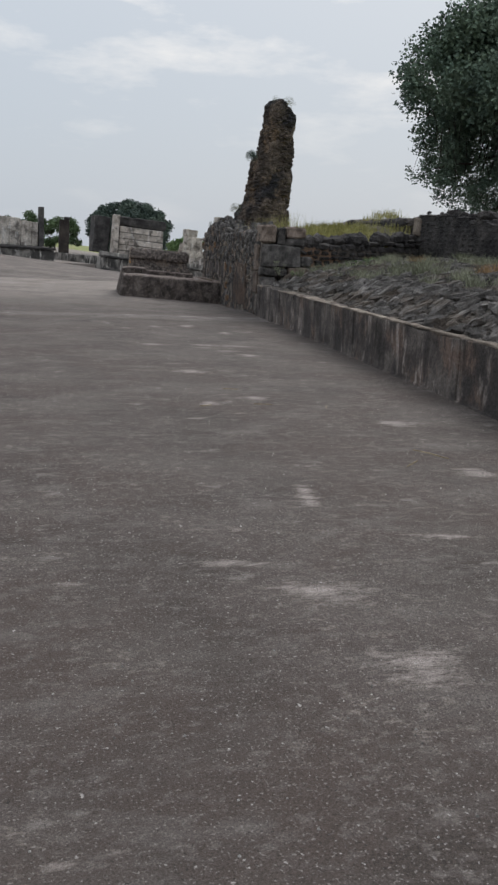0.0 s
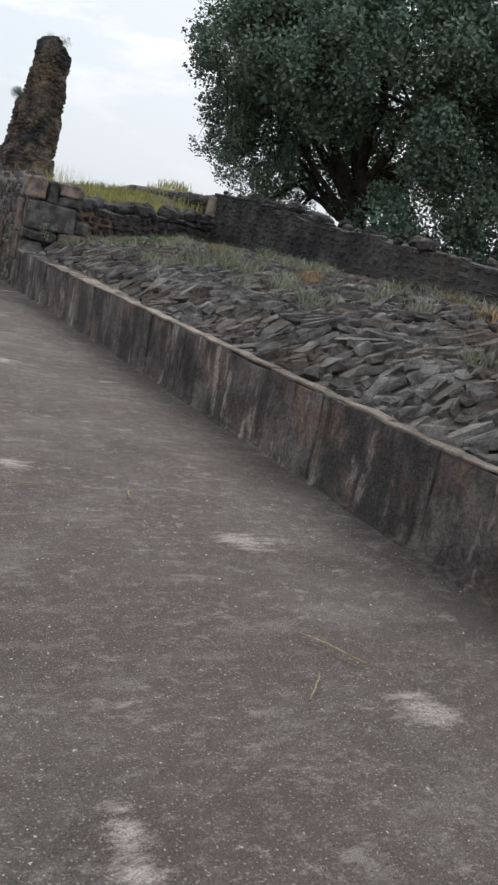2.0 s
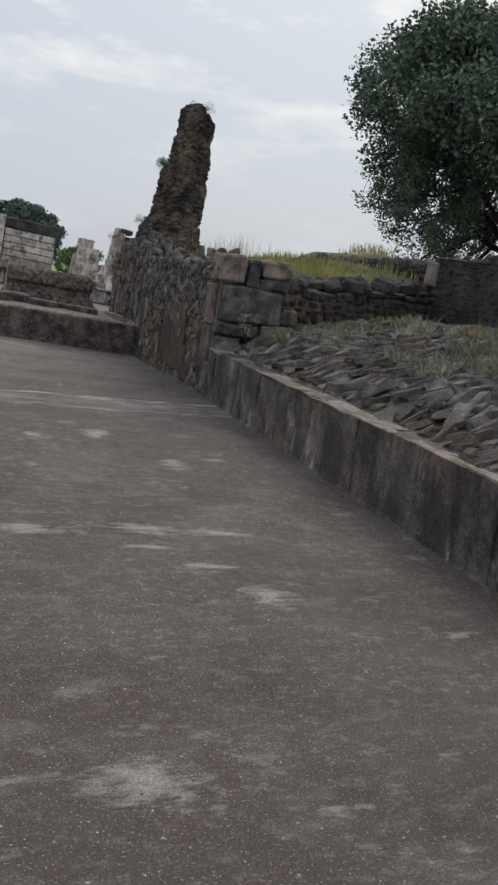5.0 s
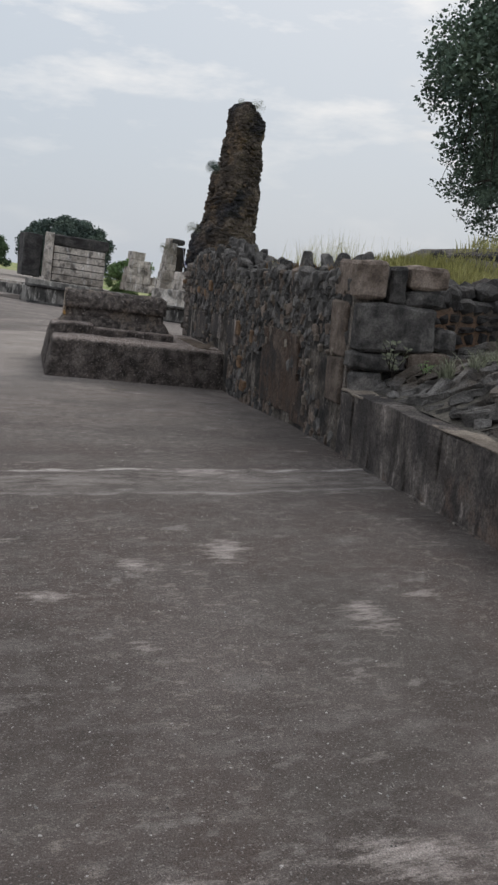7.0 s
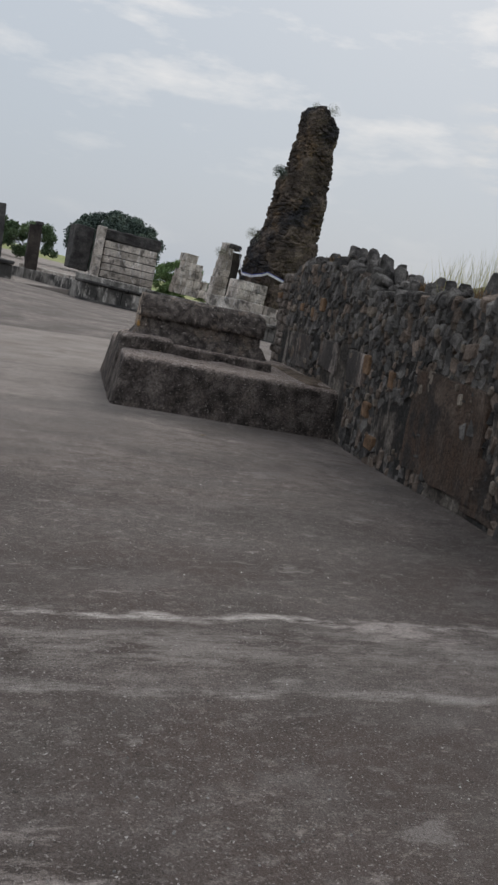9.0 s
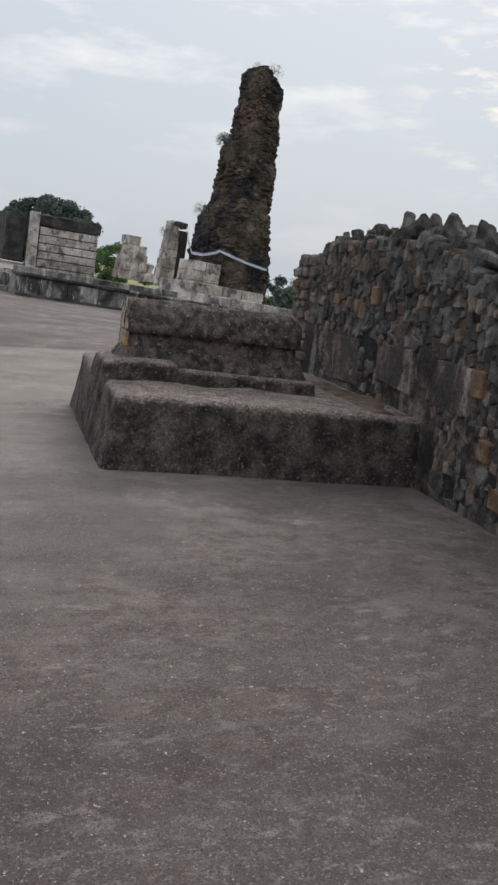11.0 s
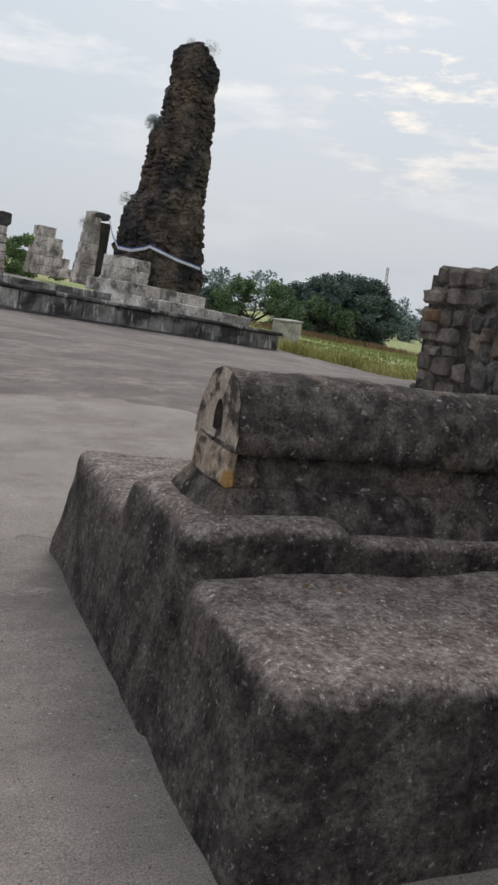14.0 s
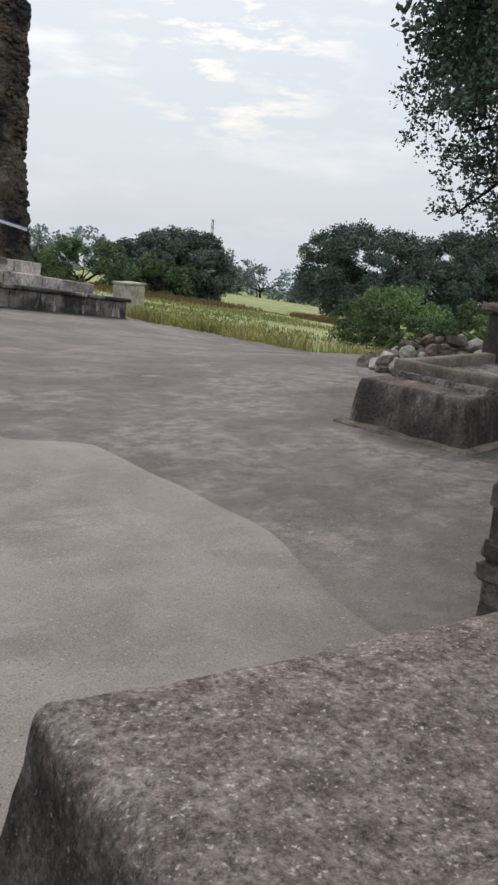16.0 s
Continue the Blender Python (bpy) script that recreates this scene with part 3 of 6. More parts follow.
# ---- pale slab beyond the grave ----
def slab():
    """A thin skin of newer cement: a crisp edge on the far side, feathered out into the old paving towards the start."""
    v, q, ny, nx = [], [], 90, 60
    for j in range(ny + 1):
        y = 23.2 + 5.95 * j / ny
        s = (y - 24.6) / 4.35
        xr = 4.75 + 0.36 * smooth_step(0, 0.55, s) + noise.noise((s * 6, 1, 0)) * 0.07 - 0.55 * smooth_step(0.9, 1.0, s)
        if y < 24.55:
            xr = 2.75
        for i in range(nx + 1):
            x = -6.5 + (xr + 6.5) * i / nx
            yy = y + (0.035 * (5.0 - x) * smooth_step(24, 28.9, y)) + noise.noise((x * 0.8, 4, 0)) * 0.12 * smooth_step(28, 28.9, y)
            z = pave_z(x, yy) + 0.011 - 0.05 * (1 - smooth_step(23.3, 25.3, yy)) + 0.028 * (noise.noise((x * 1.4, yy * 1.4, 6)) + 0.6 * noise.noise((x * 5, yy * 5, 2))) * (1 - smooth_step(23.8, 25.6, yy))
            if j == ny or i == nx:
                z -= 0.03
            v.append((x, yy, z))
    for j in range(ny):
        for i in range(nx):
            a = j * (nx + 1) + i
            q.append((a, a + 1, a + nx + 2, a + nx + 1))
    ob = link_mesh("cement_slab", v, q, SLAB)
    tagged(ob, "thin pale cement slab laid over the old pavement", "slab", kind="structure")


slab()


# ---- low retaining wall ----
def low_wall():
    root = tagged(empty("retaining_wall"), "low retaining wall of stained plaster over upright slabs", "wall", kind="structure")
    rnd = random.Random(11)
    y = -6.0
    while y < 17.0:
        w = rnd.uniform(1.2, 2.6) if y < 11 else rnd.uniform(0.34, 0.75)
        y1 = min(y + w, 17.04)
        bm = box_bm(0, 0.30, 0.002, y1 - y - 0.002, -0.05, 0.60 + rnd.uniform(-0.012, 0.012), bevel=0.006, cuts=6, rough=0.02, seed=y, freq=3.0)
        ob = part("slab_panel", bm, PLASTER, root)
        ob.matrix_basis = pose(wall_x(y) + rnd.uniform(-0.008, 0.008), y, 0, 0, 0, -3.3)
        y = y1
    y = -6.0
    while y < 17.0:
        w = rnd.uniform(0.5, 1.6)
        y1 = min(y + w, 17.02)
        if rnd.random() > 0.1 or y < 8:
            over = rnd.uniform(0.0, 0.014)
            if 12.6 < y < 13.8:
                over = 0.07
            bm = box_bm(-over, 0.27 if y > 11.5 else 0.10, 0, y1 - y, 0.0, rnd.uniform(0.012, 0.024), bevel=0.005, cuts=6, rough=0.016, seed=y + 50, freq=3.5)
            ob = part("coping", bm, COPING, root)
            ob.matrix_basis = pose(wall_x(y), y, 0.594, 0, 0, -3.3)
        y = y1
    y = -6.0
    while y < 16.4:
        w = rnd.uniform(0.3, 0.7)
        near = 1 - smooth_step(3.0, 9.0, y)
        bm = box_bm(-0.018 - 0.06 * near, 0.02, 0, w + 0.01, -0.03, 0.008 + 0.022 * near, bevel=0.006, cuts=3, rough=0.02, seed=y + 90, freq=4)
        ob = part("mortar_skirting", bm, PLASTER, root)
        ob.matrix_basis = pose(wall_x(y), y, 0, 0, 0, -3.3)
        y += w


low_wall()


# ---- stone pitched slope behind it ----
def slope_z(x, y):
    d = x - wall_x(y) - 0.22
    z = 0.60 + 0.30 * smooth_step(-0.1, 0.75, d) + 0.30 * smooth_step(0.5, 3.0, d) + 0.06 * smooth_step(2.5, 4.5, d)
    return z + 0.05 * noise.noise((x * 0.8, y * 0.8, 2))


def stone_slope():
    v, q = [], []
    nx, ny = 26, 70
    for j in range(ny + 1):
        y = -6 + 24.6 * j / ny
        for i in range(nx + 1):
            x = wall_x(y) + 0.2 + (9.3 - wall_x(y)) * i / nx
            v.append((x, y, slope_z(x, y) - 0.012))
    for j in range(ny):
        for i in range(nx):
            a = j * (nx + 1) + i
            q.append((a, a + 1, a + nx + 2, a + nx + 1))
    root = tagged(link_mesh("stone_slope", v, q, SOIL, smooth=True), "sloping bank pitched with rough grey flat stones and weeds", "stone bank", kind="structure")
    rnd = random.Random(21)
    mats = []
    y = -2.5
    while y < 17.6:
        x = wall_x(y) + (0.10 if y < 11.5 else 0.24)
        row = rnd.uniform(0.075, 0.14)
        while x < 8.7:
            d = x - wall_x(y)
            big = 1.0 if d < 2.2 else 0.75
            ln = rnd.choice((0.10, 0.14, 0.18, 0.24, 0.34)) * rnd.uniform(0.85, 1.2) * big
            if rnd.random() > (0.04 if d < 2 else 0.22):
                cx, cy = x + ln / 2, y + rnd.uniform(-0.05, 0.05)
                zz = slope_z(cx, cy)
                tilt = math.degrees(math.atan2(slope_z(cx + 0.1, cy) - slope_z(cx - 0.1, cy), 0.2))
                m = pose(cx, cy, zz + rnd.uniform(-0.035, 0.03), rnd.uniform(-30, -2), -tilt + rnd.uniform(-12, 12), rnd.uniform(-50, 35)) @ Matrix.Diagonal((ln * 0.95, row * rnd.uniform(0.75, 1.25), rnd.uniform(0.05, 0.10), 1))
                mats.append((m, d + max(0, 4.0 - y) * 0.3))
            x += ln * 0.9
        y += row
    mats.sort(key=lambda p: p[1])
    lay(root, "pitching_stone", stone_variants("pitching_stone", SLOPE, 14, 5, 0.30, 0.16), [m for m, _ in mats], 300)


stone_slope()


# ---- upper wall behind the bank ----
def upper_top(y):
    return 1.16 + 0.057 * y + 0.05 * noise.noise((y * 2.3, 0, 0)) + (0.06 if y > 16 else 0)


def upper_wall():
    root = tagged(empty("upper_wall"), "rough upper terrace wall of dark coursed rubble with broken top", "wall", kind="structure")
    X = 8.95
    v, q = [], []
    n = 60
    for k in range(n + 1):
        y = -6 + 25.0 * k / n
        t = upper_top(y)
        v += [(X + 0.0, y, 0.8), (X + 0.01, y, t - 0.04), (X + 0.7, y, t - 0.02), (X + 0.7, y, 0.8)]
    for k in range(n):
        a = k * 4
        q += [(a, a + 4, a + 5, a + 1), (a + 1, a + 5, a + 6, a + 2), (a + 2, a + 6, a + 7, a + 3)]
    q += [(0, 1, 2, 3), (n * 4, n * 4 + 3, n * 4 + 2, n * 4 + 1)]
    part_ob = link_mesh("core", v, q, UPPER, root)
    rnd = random.Random(31)
    mats = []
    for c, z, w, h, pr in facade_stones(25.0, lambda s: upper_top(s - 6) - 0.85, rnd, (0.06, 0.12), (0.10, 0.34), proud=0.007):
        y = c - 6
        mats.append((pose(X + 0.09 - pr, y, 0.85 + z, rnd.uniform(-2, 2), rnd.uniform(-3, 3), 90) @ Matrix.Diagonal((w, 0.2, h, 1)), abs(y - 12)))
    for k in range(130):
        y = -5 + 24 * rnd.random()
        s = rnd.uniform(0.08, 0.24)
        mats.append((pose(X + rnd.uniform(0.05, 0.55), y, upper_top(y) + s * 0.15, rnd.uniform(-25, 25), rnd.uniform(-25, 25), rnd.uniform(0, 180)) @ Matrix.Diagonal((s * 1.4, s, s * 0.8, 1)), abs(y - 12)))
    mats.sort(key=lambda p: p[1])
    lay(root, "rubble_stone", stone_variants("rubble_stone", UPPER, 10, 41, 0.16), [m for m, _ in mats], 300)
    pale = part("pale_quoin", box_bm(-0.16, 0.16, -0.14, 0.14, -0.2, 0.2, 0.03, 2, 0.03, 4), COPING, root, "pale block at the broken corner")
    pale.matrix_basis = pose(X + 0.1, 19.0, 2.0, 4, 3, 10)
    # the wall turns back here along the rear of the terrace
    a, z2 = Vector((9.12, 19.0)), Vector((8.45, 22.4))
    way = (z2 - a).normalized()
    ang = math.degrees(math.atan2(way.y, way.x))
    back = tagged(empty("terrace_back_wall", pose(a.x, a.y, 0, 0, 0, ang)), "broken dark stone wall at the rear of the grassy terrace", "wall", kind="structure")
    part("core", box_bm(0, 3.4, -0.5, -0.05, 1.3, 1.99, 0.02, 5, 0.03, 14), UPPER, back)
    mats = []
    for c, z, w, h, pr in facade_stones(3.4, lambda s: 0.86 - 0.03 * s, rnd, (0.06, 0.13), (0.10, 0.3), proud=0.01):
        mats.append(pose(c, -0.09 + pr, 1.3 + z, rnd.uniform(-3, 3), rnd.uniform(-4, 4), 0) @ Matrix.Diagonal((w, 0.2, h, 1)))
        mats.append(pose(c, -0.09 + pr - 0.35, 1.3 + z, rnd.uniform(-3, 3), rnd.uniform(-4, 4), 0) @ Matrix.Diagonal((w, 0.2, h, 1)))
    for _ in range(90):
        w = rnd.uniform(0.08, 0.22)
        s = 3.4 * rnd.random()
        mats.append(pose(s, rnd.uniform(-0.45, -0.05), 2.06 - 0.03 * s + w * 0.3, rnd.uniform(-25, 25), rnd.uniform(-25, 25), rnd.uniform(0, 180)) @ Matrix.Diagonal((w * 1.2, w, w * rnd.uniform(0.8, 1.5), 1)))
    lay(back, "rubble_stone", stone_variants("rubble_stone", UPPER, 6, 43, 0.2), mats, 150)


upper_wall()


# ---- rubble wall with upright stones along its top ----
WALL_ANGLE = -3.29


def rubble_top(s):
    """Height of the rubble wall s metres on from its big corner blocks."""
    t = 1.66 + 0.05 * noise.noise((s * 1.9, 7, 0)) + 0.24 * smooth_step(4.0, 5.2, s) * (1 - smooth_step(6.8, 7.6, s))
    return t + (1.68 - t) * smooth_step(7.55, 7.75, s)


def rubble_wall():
    L = 8.05
    root = tagged(empty("rubble_wall", pose(wall_x(17.02), 17.02, 0, 0, 0, 90 + WALL_ANGLE)), "thick ruined rubble wall of dark and brown stones with lime patches", "wall", kind="structure")
    v, q = [], []
    n = 40
    for k in range(n + 1):
        s = L * k / n
        t = rubble_top(s) - 0.05
        v += [(s, -0.012 - 0.01 * noise.noise((s, 1, 1)), -0.2), (s, -0.014, 0.6), (s, -0.03, t), (s, -0.75, t + 0.03), (s, -0.78, -0.2)]
    for k in range(n):
        for i in range(4):
            a = k * 5 + i
            q.append((a, a + 1, a + 6, a + 5))
    q += [(0, 4, 3, 2, 1), tuple(n * 5 + i for i in range(5))]
    link_mesh("core", v, q, BEDDING, root, "dark earthy mortar core")
    rnd = random.Random(55)
    dark, brown, ends = [], [], []
    spots = [(0.112 * i + rnd.uniform(-0.03, 0.03), 0.115 * j - 0.1 + 0.055 * (i % 2) + rnd.uniform(-0.03, 0.03)) for i in range(74) for j in range(18)]
    for c, z in spots:
        if z > rubble_top(c) - 0.03 or z < -0.1 or not 0.05 < c < L - 0.55:
            continue
        if z < 1.0 and noise.noise((c * 0.9, z * 1.3, 4)) > (0.1 if c < 5.2 else -0.05):
            continue
        big = rnd.choice((0.7, 0.9, 1.0, 1.1, 1.35))
        w, h, pr = rnd.uniform(0.075, 0.135) * big, rnd.uniform(0.09, 0.16) * big, rnd.uniform(-0.012, 0.014)
        m = pose(c, -0.094 + pr * 0.7, z, rnd.uniform(-3, 3), rnd.gauss(0, 18), rnd.uniform(-4, 4)) @ Matrix.Diagonal((w * 1.1, 0.18, h * 1.1, 1))
        (brown if rnd.random() < (0.2 if z > 0.9 else 0.45) else dark).append((m, -c))
    for c, z, w, h, pr in facade_stones(0.75, lambda s: 1.70, rnd, (0.07, 0.14), (0.10, 0.24), proud=0.008):
        ends.append(pose(L - 0.075 + pr, -c, z, rnd.uniform(-3, 3), rnd.uniform(-3, 3), 90 + rnd.uniform(-3, 3)) @ Matrix.Diagonal((w, 0.18, h, 1)))
    for c, z, w, h, pr in facade_stones(0.55, lambda s: 1.70, rnd, (0.07, 0.14), (0.12, 0.26), proud=0.008):
        ends.append(pose(L - 0.53 + c, -0.085 + pr, z, rnd.uniform(-3, 3), rnd.uniform(-3, 3), rnd.uniform(-3, 3)) @ Matrix.Diagonal((w, 0.18, h, 1)))
    for k in range(150):
        s = (L - 0.6) * rnd.random()
        a = rnd.uniform(0.05, 0.12)
        up = 1.0
        if 4.6 < s < 7.2:
            up = 1.25
        m = pose(s, -rnd.uniform(0.08, 0.6), rubble_top(s) + a * 0.25 * up, rnd.uniform(-20, 20), rnd.uniform(-22, 22), rnd.uniform(0, 180)) @ Matrix.Diagonal((a, a * 0.8, a * rnd.uniform(0.7, 1.4) * up, 1))
        dark.append((m, -s))
    lay(root, "end_stone", stone_variants("end_stone", BASALT_E, 10, 64, 0.14, 0.16), ends, 200)
    dark.sort(key=lambda p: p[1])
    brown.sort(key=lambda p: p[1])
    lay(root, "wall_stone", stone_variants("wall_stone", BASALT, 14, 61, 0.17, 0.2), [m for m, _ in dark], 300)
    lay(root, "brown_stone", stone_variants("brown_stone", BASALT_B, 10, 62, 0.17, 0.2), [m for m, _ in brown], 200)
    for s, z, w, h, face in ((7.93, 1.37, 0.15, 0.08, 0.02), (6.25, 1.25, 0.09, 0.12, 0.005), (6.75, 1.28, 0.10, 0.10, 0.0), (5.86, 1.36, 0.13, 0.16, 0.008), (4.0, 0.86, 0.15, 0.2, 0.01), (3.8, 0.42, 0.15, 0.15, 0.012), (3.55, 0.12, 0.2, 0.14, 0.012), (3.3, 0.8, 0.12, 0.16, 0.0)):
        ob = part("orange_brick", box_bm(-w / 2, w / 2, -0.09, 0.02, -h / 2, h / 2, 0.012, 1, 0.012, s), ORANGE, root, "orange weathered brick set in the rubble")
        ob.matrix_basis = pose(s, face, z, 0, rnd.uniform(-5, 5), 0)
    # small pale lime-crusted stones among the dark ones
    for _ in range(46):
        s, z = rnd.uniform(0.3, L - 0.7), rnd.uniform(0.15, 1.5)
        w = rnd.uniform(0.035, 0.075)
        ob = part("pale_stone", box_bm(-w / 2, w / 2, -0.06, 0.022, -w * 0.7, w * 0.7, 0.012, 1, 0.014, s + z), COPING, root, "pale lime-crusted stone")
        ob.matrix_basis = pose(s, rnd.uniform(-0.004, 0.008), z, 0, rnd.uniform(-35, 35), 0)
    # upright flat stones bedded along the crest
    for k, s in enumerate((0.35, 0.75, 1.05, 1.5, 2.2, 2.9, 3.4, 3.9, 4.3, 4.5, 4.85, 5.1, 5.35, 5.6, 5.75, 6.1, 6.45)):
        h = rnd.uniform(0.12, 0.22)
        w = rnd.uniform(0.16, 0.3)
        bm = box_bm(-w / 2, w / 2, -0.05, 0.05, -0.1, h, 0.02, 2, 0.035, s + 3, freq=5)
        for vert in bm.verts:
            if vert.co.z > 0:
                vert.co.x *= max(0.08, 1 - 0.85 * vert.co.z / h)
        ob = part("crest_stone", bm, BASALT, root)
        ob.matrix_basis = pose(s, -0.2 - 0.15 * rnd.random(), rubble_top(s) + 0.02, rnd.uniform(-12, 12), rnd.uniform(-14, 14), rnd.uniform(-20, 20))
    # smooth plaster remains low on the face
    for s0, s1, z0, z1 in ((1.35, 2.75, 0.10, 0.98), (0.95, 1.5, 0.05, 0.5), (6.1, 6.9, 0.5, 0.95), (5.0, 5.7, 0.62, 0.98), (4.0, 4.6, 0.6, 0.95)):
        bm = box_bm(s0, s1, -0.06, 0.012, z0, z1, 0.01, 5, 0.035, s0, freq=3)
        part("plaster_patch", bm, BROWN_PLASTER if s0 < 3 else PLASTER, root, "remnant of stained plaster on the rubble")


rubble_wall()


def corner_blocks():
    root = tagged(empty("corner_pier", pose(wall_x(17.0), 16.9, 0, 0, 0, WALL_ANGLE)), "corner pier of large squared dark stone blocks", "pier", kind="structure")
    rnd = random.Random(77)
    for x0, x1, z0, z1, mt in ((0.0, 0.30, 1.45, 1.80, BASALT_B), (0.33, 0.50, 1.42, 1.76, BASALT), (0.52, 0.90, 1.57, 1.77, BASALT_B), (0.52, 0.88, 1.40, 1.555, BASALT),
                               (0.02, 0.82, 0.98, 1.41, BASALT), (0.84, 1.05, 1.0, 1.2, BASALT), (0.0, 0.55, 0.80, 0.965, BASALT), (0.03, 0.34, 0.56, 0.785, BASALT), (0.57, 1.0, 0.72, 0.985, BASALT_B)):
        bm = box_bm(x0, x1, rnd.uniform(-0.02, 0.02), 0.55, z0, z1, 0.03, 3, 0.028, x0 * 9 + z0 * 5, freq=4)
        part("squared_block", bm, mt, root)
    for x0, z0, z1 in ((0.0, 0.9, 1.42), (0.0, 0.45, 0.88)):
        bm = box_bm(-0.03, 0.03, 0.18, 0.55, z0, z1, 0.02, 2, 0.012, z0, freq=3)
        part("facing_stone", bm, BASALT_B, root)


corner_blocks()


def cross_wall():
    """The lower wall that turns in from the pier to the upper terrace."""
    a, b = Vector((5.5, 17.15)), Vector((9.0, 18.9))
    L = (b - a).length
    ang = math.degrees(math.atan2(b.y - a.y, b.x - a.x))
    root = tagged(empty("cross_wall", pose(a.x, a.y, 0, 0, 0, ang)), "low broken cross wall of dark coursed stones", "wall", kind="structure")
    top = lambda s: 1.46 + 0.06 * s + 0.05 * noise.noise((s * 2.2, 3, 3))
    bm = box_bm(0, L, 0.0, 0.6, 0.6, 1.42, 0.02, 4, 0.02, 8)
    part("core", bm, CORE, root)
    rnd = random.Random(83)
    mats = []
    for c, z, w, h, pr in facade_stones(L, lambda s: top(s) - 0.9, rnd, (0.07, 0.16), (0.10, 0.34), proud=0.02):
        mats.append(pose(c, 0.08 + pr, 0.9 + z, rnd.uniform(-4, 4), rnd.uniform(-5, 5), rnd.uniform(-4, 4)) @ Matrix.Diagonal((w, 0.24, h, 1)))
    for k in range(60):
        s = L * rnd.random()
        w = rnd.uniform(0.1, 0.26)
        mats.append(pose(s, rnd.uniform(0.05, 0.5), top(s) + w * 0.2, rnd.uniform(-25, 25), rnd.uniform(-25, 25), rnd.uniform(0, 180)) @ Matrix.Diagonal((w * 1.3, w, w, 1)))
    lay(root, "rubble_stone", stone_variants("rubble_stone", UPPER, 8, 85, 0.2), mats, 300)


cross_wall()


# ---- grassy terrace behind the walls ----
def terrace_z(x, y):
    z = 1.40 + 0.55 * smooth_step(17.5, 22, y) * smooth_step(5.3, 8, x) + 0.35 * smooth_step(8.5, 9.2, x) * smooth_step(10, 18, y)
    return z + 0.04 * noise.noise((x, y, 8))


def terrace():
    v, q = [], []
    nx, ny = 30, 24
    for j in range(ny + 1):
        for i in range(nx + 1):
            y = 17.3 + 8.0 * j / ny
            x0 = wall_x(y) + 0.6
            x = x0 + (26 - x0) * i / nx
            inside = x < 9.0 and y < 17.3 + (x - 5.4) * 0.5
            v.append((x, y, (terrace_z(x, y) if not inside else 0.55) - 2.3 * smooth_step(23.8, 25.3, y) - 1.5 * smooth_step(15, 26, x)))
    for j in range(ny):
        for i in range(nx):
            a = j * (nx + 1) + i
            q.append((a, a + 1, a + nx + 2, a + nx + 1))
    tagged(link_mesh("grass_terrace", v, q, SOIL, smooth=True), "raised earth terrace behind the ruined walls", "terrace", kind="structure")
    v2, q2 = [], []
    for j in range(17):
        for i in range(9):
            x, y = 9.4 + 2.2 * i, -6 + 1.5 * j
            v2.append((x, y, upper_top(min(y, 18.5)) - 0.12 - 0.12 * i + 0.04 * noise.noise((x, y, 9))))
    for j in range(16):
        for i in range(8):
            a = j * 9 + i
            q2.append((a, a + 1, a + 10, a + 9))
    tagged(link_mesh("upper_terrace", v2, q2, SOIL, smooth=True), "earth fill behind the upper terrace wall", "terrace", kind="structure")


terrace()


def grass_patch(name, mat, spots, count, hgt, spread, label, lean=0.35, width=0.006, zfn=None, seed=1, group=""):
    """Blades scattered round the spots, in one mesh."""
    rnd = random.Random(seed)
    v, q = [], []
    for _ in range(count):
        sx, sy, sr = spots[rnd.randrange(len(spots))]
        a, r = rnd.uniform(0, 6.283), sr * math.sqrt(rnd.random()) * spread
        x, y = sx + r * math.cos(a), sy + r * math.sin(a)
        z = zfn(x, y) - 0.02
        h = rnd.uniform(*hgt)
        b = rnd.uniform(0, 6.283)
        dx, dy = math.cos(b) * width, math.sin(b) * width
        lx, ly = rnd.uniform(-lean, lean) * h, rnd.uniform(-lean, lean) * h
        k = len(v)
        v += [(x - dx, y - dy, z), (x + dx, y + dy, z), (x + lx * 0.4 + dx * 0.7, y + ly * 0.4 + dy * 0.7, z + h * 0.6), (x + lx * 0.4 - dx * 0.7, y + ly * 0.4 - dy * 0.7, z + h * 0.6), (x + lx, y + ly, z + h)]
        q += [(k, k + 1, k + 2, k + 3), (k + 3, k + 2, k + 4)]
    tagged(link_mesh(name, v, q, mat), label, "grass", group=group, kind="stuff")


rg = random.Random(101)
grass_patch("dry_grass", GRASS_DRY, [(rg.uniform(6.0, 9.2), rg.uniform(18.6, 22.0), 0.6) for _ in range(30)], 9000, (0.08, 0.26), 1.0, "dry yellow green grass on the terrace behind the ruined wall", zfn=terrace_z, seed=2, width=0.008)
grass_patch("tall_grass", GRASS_DRY, [(rg.uniform(5.4, 6.6), rg.uniform(18.5, 22.5), 0.5) for _ in range(14)], 500, (0.35, 0.75), 1.0, "thin tall dry grass stalks along the wall crest", zfn=terrace_z, seed=3, width=0.003, lean=0.25)
grass_patch("slope_weeds", LEAF_GREY, [(wall_x(8) + 0.9 + 3.6 * rg.random() ** 0.8, rg.uniform(5, 17), rg.uniform(0.06, 0.22)) for _ in range(120)], 9500, (0.05, 0.24), 1.0, "grey green dry weeds growing between the bank stones", zfn=slope_z, seed=4, lean=0.8)
grass_patch("rust_weeds", GRASS_RUST, [(6.6, 8.1, 0.22), (6.3, 7.7, 0.15), (7.4, 15.5, 0.2), (7.0, 8.9, 0.2), (7.6, 8.3, 0.2), (5.6, 6.3, 0.15), (7.9, 10.4, 0.2), (6.9, 12.0, 0.18)], 1500, (0.06, 0.2), 1.0, "rust coloured dry weeds among the bank stones", zfn=slope_z, seed=5, lean=0.8)
